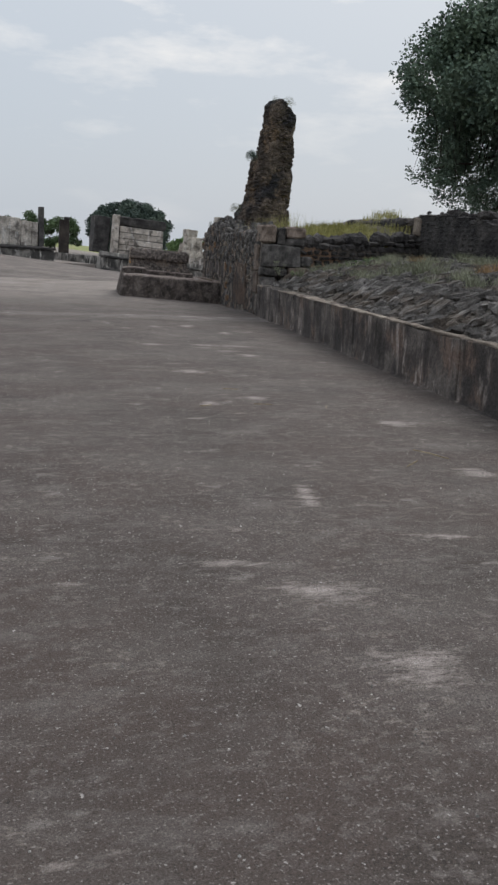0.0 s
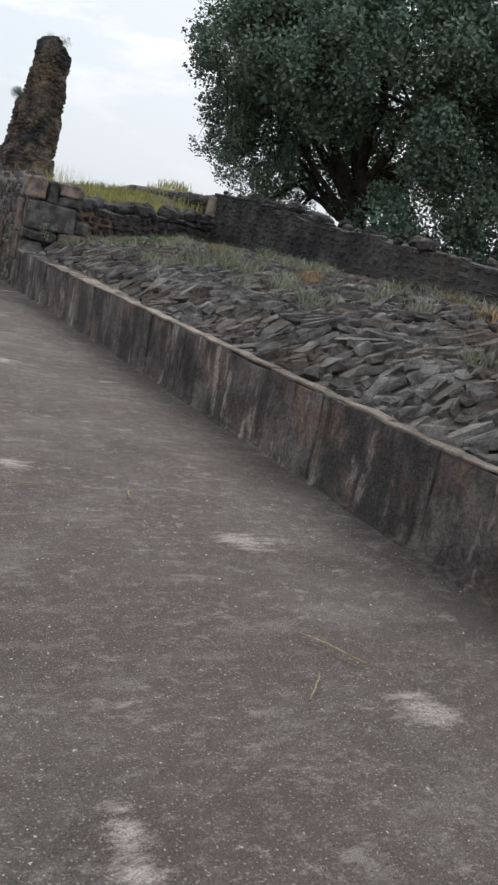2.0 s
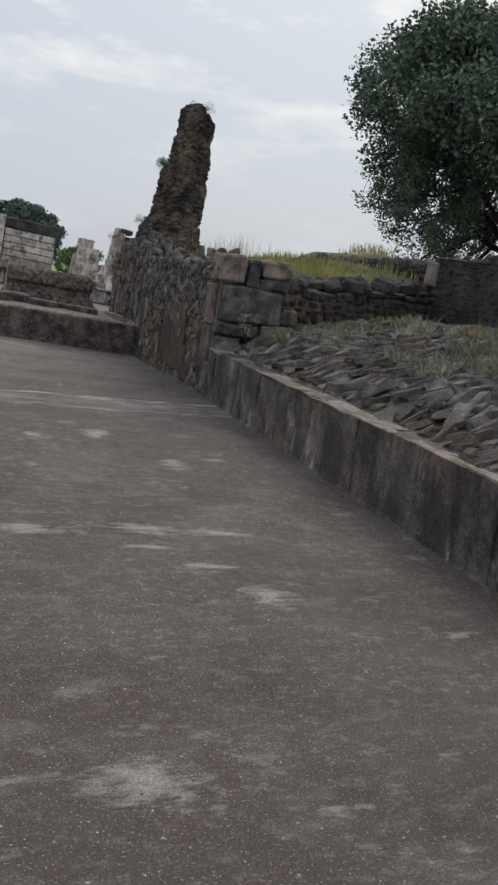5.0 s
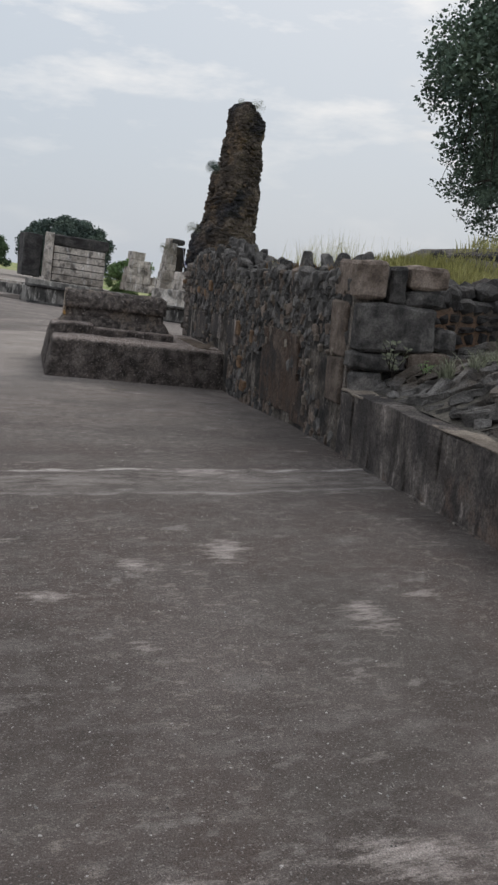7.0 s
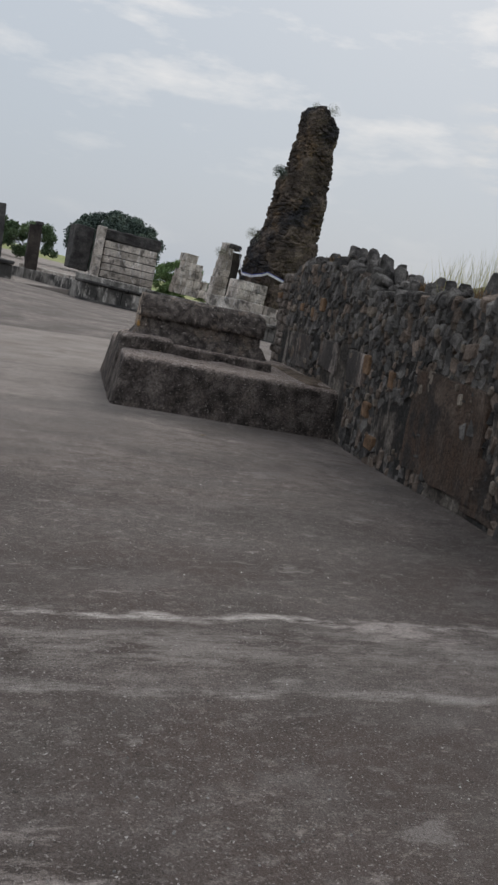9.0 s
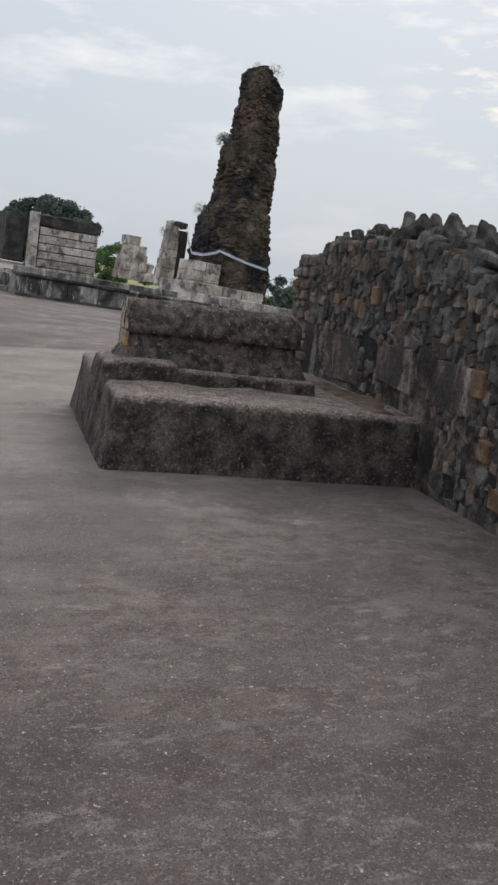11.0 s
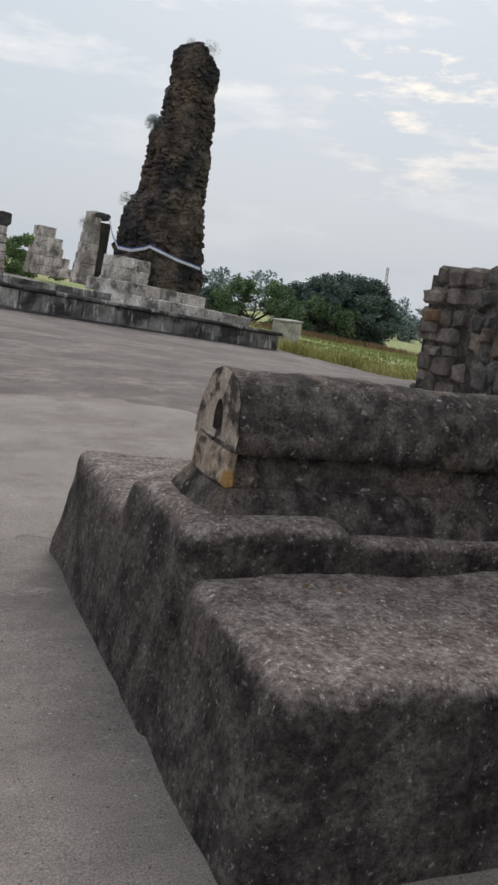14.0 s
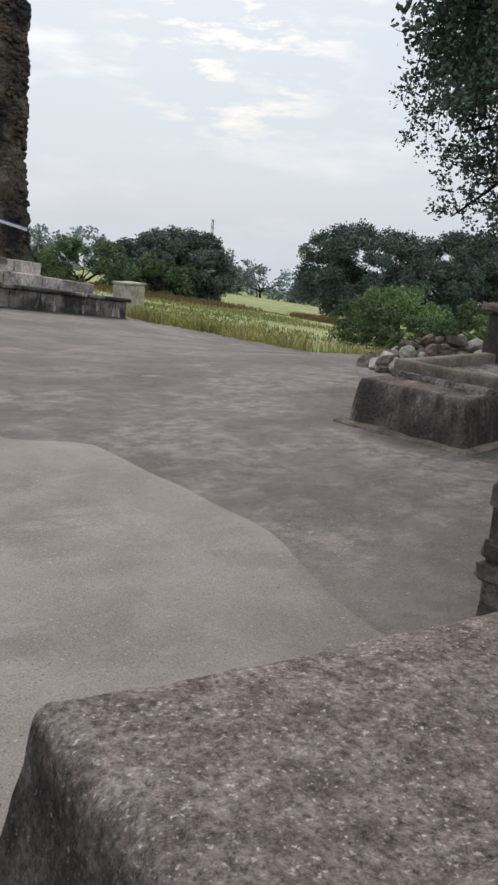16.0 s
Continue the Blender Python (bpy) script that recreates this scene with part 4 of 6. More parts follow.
grass_patch("green_weeds", LEAF_BRIGHT, [(6.9, 7.6, 0.3), (7.2, 7.0, 0.3), (6.6, 16.9, 0.35), (7.3, 17.3, 0.3)], 1300, (0.05, 0.16), 1.0, "small fresh green weeds at the foot of the walls", zfn=slope_z, seed=6, lean=0.8)
grass_patch("crest_grass", GRASS_RUST, [(wall_x(y) + 0.3, y, 0.16) for y in (18.0, 19.2, 20.4, 22.4, 22.9, 23.4)], 900, (0.04, 0.12), 1.0, "tufts of dry grass on the rubble wall crest", zfn=lambda x, y: rubble_top(y - 17.02) + 0.02, seed=7, lean=0.9)


# ---- grave platform and its barrel topped grave ----
PLAT = pose(2.375, 21.94, 0, 0, 2.6, -4.0)


def sculpt(x0, x1, y0, y1, z0, z1, inset, rnd_r, step=0.05, rough=0.012, seed=0, extra=None):
    """A battered, round edged mass of render: a fine box skin, drawn in towards the top and worn unevenly."""
    nx, ny, nz = max(3, int((x1 - x0) / step)), max(3, int((y1 - y0) / step)), max(3, int((z1 - z0) / step))
    bm = bmesh.new()
    idx = {}

    def at(i, j, k):
        key = (i, j, k)
        if key not in idx:
            fx, fy, fz = i / nx, j / ny, k / nz
            x, y, z = x0 + (x1 - x0) * fx, y0 + (y1 - y0) * fy, z0 + (z1 - z0) * fz
            # round the edges: distance to the shrunken inner box
            inner = Vector((min(max(x, x0 + rnd_r), x1 - rnd_r), min(max(y, y0 + rnd_r), y1 - rnd_r), min(z, z1 - rnd_r)))
            d = Vector((x, y, z)) - inner
            if d.length > rnd_r:
                d = d.normalized() * rnd_r
            p = inner + d
            f = (p.z - z0) / (z1 - z0)
            if isinstance(inset, tuple):
                p.x += (inset[0] * (1 - fx) - inset[1] * fx) * f
                p.y += (inset[2] * (1 - fy) - inset[3] * fy) * f
            w = Vector((p.x, p.y, p.z * 1.2 + seed))
            p += noise.noise_vector(w * 2.2) * rough + noise.noise_vector(w * 9) * rough * 0.35
            if extra:
                p = extra(p)
            if k == 0:
                p.z = z0
            idx[key] = bm.verts.new(p)
        return idx[key]

    for i in range(nx):
        for j in range(ny):
            bm.faces.new((at(i, j, nz), at(i + 1, j, nz), at(i + 1, j + 1, nz), at(i, j + 1, nz)))
    for k in range(nz):
        for i in range(nx):
            bm.faces.new((at(i, 0, k), at(i + 1, 0, k), at(i + 1, 0, k + 1), at(i, 0, k + 1)))
            bm.faces.new((at(i + 1, ny, k), at(i, ny, k), at(i, ny, k + 1), at(i + 1, ny, k + 1)))
        for j in range(ny):
            bm.faces.new((at(0, j + 1, k), at(0, j, k), at(0, j, k + 1), at(0, j + 1, k + 1)))
            bm.faces.new((at(nx, j, k), at(nx, j + 1, k), at(nx, j + 1, k + 1), at(nx, j, k + 1)))
    return bm


def platform():
    root = tagged(empty("grave_platform", PLAT), "low battered platform of blackened cement render with rounded edges", "platform")
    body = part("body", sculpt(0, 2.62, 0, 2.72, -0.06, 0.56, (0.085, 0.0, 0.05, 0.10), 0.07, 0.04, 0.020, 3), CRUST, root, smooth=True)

    def slump(p):
        # the lower tier runs out over the side of the platform as a worn hump
        if p.x < 0.3:
            k = 1 - smooth_step(0.05, 0.3, p.x)
            p = Vector((p.x, p.y, p.z - 0.035 * k * max(0.0, p.z)))
        return p

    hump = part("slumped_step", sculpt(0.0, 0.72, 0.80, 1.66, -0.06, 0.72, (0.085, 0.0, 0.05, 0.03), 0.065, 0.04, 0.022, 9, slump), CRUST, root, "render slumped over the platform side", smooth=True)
    fillet = part("earth_fillet", box_bm(2.15, 2.62, 0.15, 1.9, 0.5, 0.57, 0.03, 5, 0.03, 6, freq=4), EARTH, root, "brown earth gathered at the wall")


platform()


def grave():
    root = tagged(empty("grave", PLAT @ pose(-0.035, 0, 0.56)), "long blackened grave with barrel top and a niched end", "grave")
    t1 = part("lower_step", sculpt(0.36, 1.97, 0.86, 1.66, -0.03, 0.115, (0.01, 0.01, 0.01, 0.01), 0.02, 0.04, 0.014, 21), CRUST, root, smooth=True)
    t2 = part("upper_step", sculpt(0.19, 1.92, 0.92, 1.53, 0.07, 0.25, (0.10, 0.10, 0.10, 0.11), 0.012, 0.04, 0.006, 22), CRUST_DARK, root, smooth=True)
    Y0, Y1, X0, X1, ZD, ZB = 1.03, 1.40, 0.30, 1.80, 0.235, 0.385
    die = part("die", sculpt(X0, X1, Y0 + 0.015, Y1 - 0.015, ZD, ZB + 0.01, (0.0, 0.01, 0.01, 0.01), 0.012, 0.045, 0.006, 23), CRUST_DARK, root, smooth=True)
    # the barrel: a round backed beam, bulging past the die
    bm = bmesh.new()
    n, m = 26, 40
    cy, hw, hh = (Y0 + Y1) / 2, (Y1 - Y0) / 2 + 0.015, 0.275
    rings = []
    for i in range(m + 1):
        f = i / m
        x = X0 - 0.004 + (X1 - X0 + 0.03) * f
        shrink = 1.0 - 0.16 * smooth_step(0.93, 1.0, f) ** 2
        ring = []
        for k in range(n + 1):
            a = math.pi * k / n
            yy = -math.cos(a)
            zz = math.sin(a)
            yy = math.copysign(abs(yy) ** 0.80, yy)
            zz = abs(zz) ** 0.80
            p = Vector((x, cy + yy * hw * shrink, ZB - 0.015 + zz * hh * shrink))
            w = p * 3.0
            p += noise.noise_vector(w) * 0.018 + noise.noise_vector(p * 13) * 0.010 + noise.noise_vector(p * 30) * 0.005
            ring.append(bm.verts.new(p))
        rings.append(ring)
    for i in range(m):
        for k in range(n):
            bm.faces.new((rings[i][k], rings[i][k + 1], rings[i + 1][k + 1], rings[i + 1][k]))
        bm.faces.new((rings[i][0], rings[i + 1][0], rings[i + 1][n], rings[i][n]))
    bm.faces.new(rings[m])
    bmesh.ops.recalc_face_normals(bm, faces=bm.faces[:])
    rim = [v.co.copy() for v in rings[0]]
    barrel = part("barrel_top", bm, CRUST_DARK, root, smooth=True)
    # the end face with its pointed niche
    bm = bmesh.new()
    out, inn = [], []
    for k in range(n + 1):
        a = math.pi * k / n
        c, s = -math.cos(a), max(0.0, math.sin(a))
        out.append(Vector((0, cy + math.copysign(abs(c) ** 0.72, c) * hw * 0.985, ZB - 0.012 + abs(s) ** 0.72 * hh * 0.985)))
        inn.append(Vector((0, cy + 0.042 * c, ZB + 0.03 + (0.06 + 0.055 * s ** 1.5) * (s > 0.01))))
    inn[0], inn[n] = Vector((0, cy - 0.042, ZB + 0.03)), Vector((0, cy + 0.042, ZB + 0.03))
    fx = X0 - 0.006
    ov = [bm.verts.new((rim[k].x - 0.003, rim[k].y, rim[k].z)) for k in range(n + 1)]
    iv = [bm.verts.new((fx, p.y, p.z)) for p in inn]
    dv = [bm.verts.new((fx + 0.075, p.y, p.z)) for p in inn]
    for k in range(n):
        bm.faces.new((ov[k], iv[k], iv[k + 1], ov[k + 1]))
        bm.faces.new((iv[k], dv[k], dv[k + 1], iv[k + 1]))
    bm.faces.new((ov[0], ov[n], iv[n], iv[0]))
    bm.faces.new((iv[0], iv[n], dv[n], dv[0]))
    bm.faces.new(dv)
    bmesh.ops.recalc_face_normals(bm, faces=bm.faces[:])
    end = part("end_face", bm, CREAM, root, "flaking cream plaster end with a pointed lamp niche")
    end.data.materials.append(NICHE)
    # the niche's inner faces take the darker brown
    for p in end.data.polygons:
        if p.center.x > fx + 0.03:
            p.material_index = 1
    part("end_base", box_bm(X0 - 0.016, X0 + 0.02, Y0 + 0.005, Y1 - 0.005, ZD + 0.005, ZB - 0.012, 0.008, 4, 0.01, 5, freq=5), OCHRE, root, "ochre stained plaster below the niche")
    part("bead", box_bm(X0 - 0.014, X1 - 0.02, Y0 - 0.006, Y1 + 0.006, ZB - 0.012, ZB + 0.006, 0.004, 5, 0.006, 2, freq=5), CRUST_DARK, root)


grave()


def petals():
    rnd = random.Random(5)
    bm = bmesh.new()
    for _ in range(14):
        c = Vector((rnd.uniform(-0.02, 0.03), rnd.uniform(-0.035, 0.035), rnd.uniform(0.0, 0.02)))
        r = rnd.uniform(0.007, 0.013)
        ring = [bm.verts.new(c + Vector((math.cos(a) * r, math.sin(a) * r, rnd.uniform(0, 0.008)))) for a in (0, 1.05, 2.1, 3.14, 4.2, 5.2)]
        bm.faces.new(ring)
    ob = part("flower_offering", bm, PETAL)
    ob.matrix_basis = PLAT @ pose(0.315, 1.215, 0.56 + 0.417)
    tagged(ob, "small crimson flower petals lying in the grave niche", "petals")


petals()


def second_grave():
    root = tagged(empty("small_grave_platform", pose(7.62, 28.5, 0, 0, 0, -83.0)), "low dark plastered grave platform with sloping sides and pale ledge", "platform")
    # runs along its long side from the far corner towards the rubble wall, and back to the right
    body = part("body", sculpt(0.0, 1.28, -0.02, 2.3, -0.03, 0.44, (0.05, 0.05, 0.06, 0.05), 0.03, 0.06, 0.012, 31), PLASTER, root, smooth=True)
    part("footing", box_bm(-0.10, 1.36, -0.10, 2.36, -0.04, 0.035, 0.02, 6, 0.03, 8, freq=4), COPING, root, "crumbling mortar footing")
    kerb = part("ledge", sculpt(0.13, 1.22, 0.42, 2.2, 0.40, 0.50, (0.01, 0.01, 0.01, 0.01), 0.02, 0.06, 0.01, 33), CRUST_TOP, root, smooth=True)
    part("raised_kerb", sculpt(0.10, 0.24, 0.50, 2.2, 0.48, 0.60, (0.0, 0.0, 0.0, 0.0), 0.02, 0.05, 0.008, 34), COPING, root, "pale eroded kerb", smooth=True)
    part("raised_kerb", sculpt(0.10, 1.2, 0.50, 0.63, 0.48, 0.60, (0.0, 0.0, 0.0, 0.0), 0.02, 0.05, 0.008, 35), COPING, root, "pale eroded kerb", smooth=True)


second_grave()


def stone_heap():
    """Fallen stones thrown together behind the small grave."""
    rnd = random.Random(71)
    base = Vector((11.9, 30.9, ground_z(11.9, 30.9)))
    root = tagged(empty("stone_heap", Matrix.Translation(base)), "heap of pale and dark fallen rubble stones with weeds", "stone heap")
    pale, dark = stone_variants("heap_stone", PALEBOX, 5, 73, 0.26), stone_variants("heap_stone", BASALT_B, 5, 74, 0.26)
    for k in range(110):
        a, r = rnd.uniform(0, 6.2832), 1.25 * math.sqrt(rnd.random())
        w = rnd.uniform(0.10, 0.26)
        ob = new("heap_stone", (pale if rnd.random() < 0.4 else dark)[k % 5])
        ob.parent = root
        ob.matrix_basis = pose(math.cos(a) * r, math.sin(a) * r * 0.8, max(0.03, 0.62 * (1 - r / 1.3) * rnd.uniform(0.3, 1.0)), rnd.uniform(-30, 30), rnd.uniform(-30, 30), rnd.uniform(0, 180)) @ Matrix.Diagonal((w * 1.3, w, w * 0.8, 1))
    part("earth", sculpt(-1.15, 1.15, -0.9, 0.9, -0.1, 0.34, (0.75, 0.75, 0.6, 0.6), 0.1, 0.12, 0.05, 76), SOIL, root, smooth=True)


def headstone():
    at = (11.45, 29.45)
    root = tagged(empty("headstone", pose(at[0], at[1], ground_z(*at), 0, 2, -70)), "dark upright stone slab with a flat cap beside the rubble", "headstone")
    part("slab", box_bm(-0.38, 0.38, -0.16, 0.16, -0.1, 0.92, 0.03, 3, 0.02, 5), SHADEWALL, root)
    part("cap", box_bm(-0.46, 0.46, -0.22, 0.22, 0.922, 1.02, 0.025, 3, 0.015, 6), BASALT_B, root, "flat projecting cap stone")


stone_heap()
headstone()


# ---- far ruins on the plinth ----
SLANT = 5.6
PL = pose(3.855, 43.46, -0.07, 0, SLANT, 17.9)


def plinth():
    L = 13.05
    root = tagged(empty("plinth", PL), "long streaked stone plinth with a moulded cap and stepped courses", "plinth", kind="structure")
    part("core", box_bm(0.05, L - 0.05, 0.12, 9.0, -0.5, 0.60, 0.02), PLINTH, root)
    rnd = random.Random(91)
    u = 0.0
    while u < L - 0.05:
        w = rnd.uniform(0.55, 1.15)
        u1 = min(L, u + w)
        if L - u1 < 0.3:
            u1 = L
        part("facing_block", box_bm(u + 0.01, u1 - 0.01, 0.0 + rnd.uniform(-0.012, 0.012), 0.2, 0.06, 0.57, 0.015, 2, 0.012, u), PLINTH, root)
        u = u1
    for k in range(5):
        y0, y1 = 0.2 + 1.7 * k, 0.2 + 1.7 * (k + 1)
        part("facing_block", box_bm(L - 0.2, L + rnd.uniform(-0.01, 0.01), y0, y1 - 0.02, 0.06, 0.57, 0.015, 2, 0.012, y0), PLINTH, root)
    u = -0.05
    while u < L:
        w = rnd.uniform(0.9, 1.9)
        u1 = min(L + 0.09, u + w)
        part("cap_stone", box_bm(u + 0.008, u1 - 0.008, -0.09 + rnd.uniform(-0.015, 0.015), 0.6, 0.585, 0.70 + rnd.uniform(-0.01, 0.01), 0.03, 2, 0.014, u + 40), BLACKTOP if rnd.random() < 0.7 else PLINTH, root)
        u = u1
    part("base_course", box_bm(-0.06, L + 0.07, -0.07, 0.3, -0.5, 0.07, 0.02, 5, 0.012, 3), BLACKTOP, root)
    # second, lower course set back on top
    u = 0.3
    while u < 6.2:
        w = rnd.uniform(0.7, 1.5)
        u1 = min(6.3, u + w)
        part("upper_course_block", box_bm(u + 0.01, u1 - 0.01, 0.9 + rnd.uniform(-0.02, 0.02), 1.5, 0.6, 0.92 + rnd.uniform(-0.03, 0.03), 0.02, 2, 0.015, u + 70), PLINTH, root)
        u = u1
    # stepped pale base under the tower
    for (a, b, y0, y1, z1) in ((8.0, 12.7, 1.2, 4.5, 1.05), (8.0, 11.3, 2.2, 5.0, 1.45)):
        u = a
        while u < b - 0.05:
            u1 = min(b, u + rnd.uniform(0.8, 1.5))
            part("base_block", box_bm(u + 0.008, u1 - 0.008, y0 + rnd.uniform(-0.03, 0.03), y1, z1 - 0.45, z1 + rnd.uniform(-0.04, 0.03), 0.025, 2, 0.02, u + y0), ASHLAR, root)
            u = u1


plinth()


def tower():
    C = Vector((16.2, 60.0, 0.0))
    root = tagged(empty("ruined_tower", pose(16.6, 60.0, 0, 0, 0, 15.0)), "tall leaning ruined tower of dark brown rubble core", "tower")
    # height, left and right limits
    prof = ((-1.2, -2.5, 1.6), (1.4, -2.5, 1.4), (2.4, -2.45, 1.36), (3.6, -2.15, 1.26), (4.5, -1.6, 1.26), (6.0, -1.38, 1.36), (7.0, -1.2, 1.4), (7.9, -0.8, 1.5), (9.0, -0.55, 1.3), (9.7, -0.42, 1.5), (10.3, -0.35, 1.35), (10.8, -0.26, 0.8), (11.05, 0.0, 0.5))

    def limits(z):
        for (z0, l0, r0), (z1, l1, r1) in zip(prof, prof[1:]):
            if z <= z1:
                f = (z - z0) / (z1 - z0)
                return l0 + (l1 - l0) * f, r0 + (r1 - r0) * f
        return prof[-1][1:]

    bm = bmesh.new()
    rings, n, m = [], 56, 110
    for j in range(m + 1):
        z = -1.2 + 12.35 * j / m
        l, r = limits(z)
        dep = 1.5 * (1 - 0.45 * smooth_step(0, 11, z))
        ring = []
        for k in range(n):
            a = 2 * math.pi * k / n
            cx, sx = math.cos(a), math.sin(a)
            cx, sx = math.copysign(abs(cx) ** 0.6, cx), math.copysign(abs(sx) ** 0.6, sx)
            p = Vector(((l + r) / 2 + (r - l) / 2 * cx, dep * sx, z))
            d = Vector((cx, sx, 0))
            p += d * (0.20 * noise.noise(p * 0.8) + 0.15 * noise.noise(p * 2.4) + 0.085 * noise.noise((p.x * 4.5, p.y * 4.5, p.z * 6.5)))
            ring.append(bm.verts.new(p))
        rings.append(ring)
    for j in range(m):
        for k in range(n):
            bm.faces.new((rings[j][k], rings[j][(k + 1) % n], rings[j + 1][(k + 1) % n], rings[j + 1][k]))
    bm.faces.new(rings[m])
    part("shaft", bm, TOWER, root)
    rnd = random.Random(95)
    mats = []
    for _ in range(1500):
        z = rnd.uniform(0.2, 11.0)
        l, r = limits(z)
        dep = 1.5 * (1 - 0.45 * smooth_step(0, 11, z))
        a = rnd.uniform(math.pi * 0.85, math.pi * 2.15)
        cx, sx = math.cos(a), math.sin(a)
        cx, sx = math.copysign(abs(cx) ** 0.6, cx), math.copysign(abs(sx) ** 0.6, sx)
        p = Vector(((l + r) / 2 + (r - l) / 2 * cx, dep * sx, z))
        s = rnd.uniform(0.07, 0.23)
        mats.append(pose(p.x, p.y, p.z, rnd.uniform(-15, 15), rnd.uniform(-15, 15), math.degrees(a) + 90 + rnd.uniform(-20, 20)) @ Matrix.Diagonal((s * 1.5, s, s * 0.75, 1)))
    lay(root, "core_stone", stone_variants("core_stone", TOWER_STONE, 8, 97, 0.22), mats, 260)
    # No recess here: a solid block whose dark colour paints a socket's shade.
    hole = part("putlog_hole", box_bm(-0.22, 0.22, -0.12, 0.3, -0.18, 0.18, 0.06, 2, 0.05, 3, freq=3), NICHE, root, "solid block coloured as the shade of a beam socket")
    hole.matrix_basis = pose(0.55, -1.42, 2.9)


tower()


def tuft(name, at, size, mat, seed, label, count=420):
    """A small bush rooted in the masonry."""
    rnd = random.Random(seed)
    v, q = [], []
    for _ in range(count):
        d = Vector((rnd.gauss(0, 1), rnd.gauss(0, 1), rnd.gauss(0.3, 0.8)))
        d = d.normalized() * size * rnd.random() ** 0.5
        t = Vector((rnd.uniform(-1, 1), rnd.uniform(-1, 1), rnd.uniform(-1, 1))).normalized() * size * 0.13
        w = t.orthogonal().normalized() * size * 0.04
        k = len(v)
        v += [d - w, d + w, d + t]
        q.append((k, k + 1, k + 2))
    for _ in range(9):
        d = Vector((rnd.gauss(0, 1), rnd.gauss(0, 1), rnd.gauss(0.3, 0.8))).normalized() * size * 0.9
        w = d.orthogonal().normalized() * size * 0.02
        k = len(v)
        v += [-w, w, d]
        q.append((k, k + 1, k + 2))
    ob = link_mesh(name, v, q, mat)
    ob.matrix_basis = Matrix.Translation(at)
    tagged(ob, label, "bush", group="wall tufts", kind="stuff")


tuft("wall_bush", (15.1, 59.4, 7.35), 0.42, LEAF_DARK, 1, "dark bush rooted in the tower side", 1500)
tuft("wall_bush", (17.55, 59.6, 10.95), 0.5, LEAF_GREY, 2, "dry grass tuft on the tower top")
tuft("wall_bush", (16.7, 59.8, 11.1), 0.3, LEAF_GREY, 3, "dry grass tuft on the tower top")
tuft("wall_bush", (14.15, 59.4, 3.85), 0.45, LEAF_GREY, 4, "pale dry twigs on the tower flank")
tuft("wall_bush", (13.75, 64.6, 2.75), 0.4, LEAF_GREY, 5, "dry plant on the door jamb")


def ashlar_block(name, m, w, d, h, seed, mat, label, category, rows=4, ragged=0.25, batter=0.0, lean_top=None):
    """A ruined piece of squared masonry: courses of blocks over a core, the top broken."""
    root = tagged(empty(name, m), label, category)
    rnd = random.Random(seed)
    z = 0.0
    for r in range(rows):
        hh = h / rows
        x0, x1 = batter * z / h, w - batter * 0.3 * z / h
        if r >= rows - 2:
            x0 += ragged * rnd.random() * (r - rows + 3)
            x1 -= ragged * rnd.random() * (r - rows + 3)
        x = x0
        while x < x1 - 0.05:
            b = min(x1, x + rnd.uniform(0.45, 0.95))
            if x1 - b < 0.25:
                b = x1
            part("ashlar", box_bm(x + 0.008, b - 0.008, rnd.uniform(-0.02, 0.02), d + rnd.uniform(-0.03, 0.03), z, z + hh - 0.012, 0.02, 1, 0.015, seed + z + x), mat, root)
            x = b
        z += hh
    return root


jamb = ashlar_block("door_jamb", pose(13.45, 64.6, -0.3, 0, SLANT, 8), 0.95, 0.9, 3.75, 5, ASHLAR, "pale stone door jamb standing alone, its top broken", "door jamb", rows=7, ragged=0.03, batter=0.35)
# The reveal's shade is painted: near-black beside the pale ashlar.
part("shaded_reveal", box_bm(0.93, 1.5, 0.2, 1.3, 0.0, 3.3, 0.03, 3, 0.02, 4), SHADEWALL, jamb, "inner side of the doorway, its shade painted near-black")
part("broken_lintel", box_bm(0.40, 1.3, -0.05, 0.9, 3.42, 3.78, 0.08, 3, 0.06, 9), BLACKTOP, jamb, "blackened broken lintel stone")
ashlar_block("jamb_stump", pose(13.0, 57.2, -0.55, 0, SLANT, 10), 1.75, 1.4, 1.95, 6, ASHLAR, "pale squared stump of the other door jamb beside the tower", "door jamb", rows=4, ragged=0.05, batter=0.03)
ashlar_block("ruined_pier", pose(12.35, 70.7, -0.2, 0, SLANT, 5), 1.85, 1.2, 2.75, 8, ASHLAR, "isolated ruined masonry pier of pale weathered stone", "pier", rows=5, ragged=0.3, batter=0.3)
ashlar_block("ruined_pier", pose(14.1, 70.9, -0.3, 0, SLANT, 5), 0.9, 1.0, 1.1, 9, ASHLAR, "low broken stump of pale masonry", "pier", rows=2, ragged=0.2)


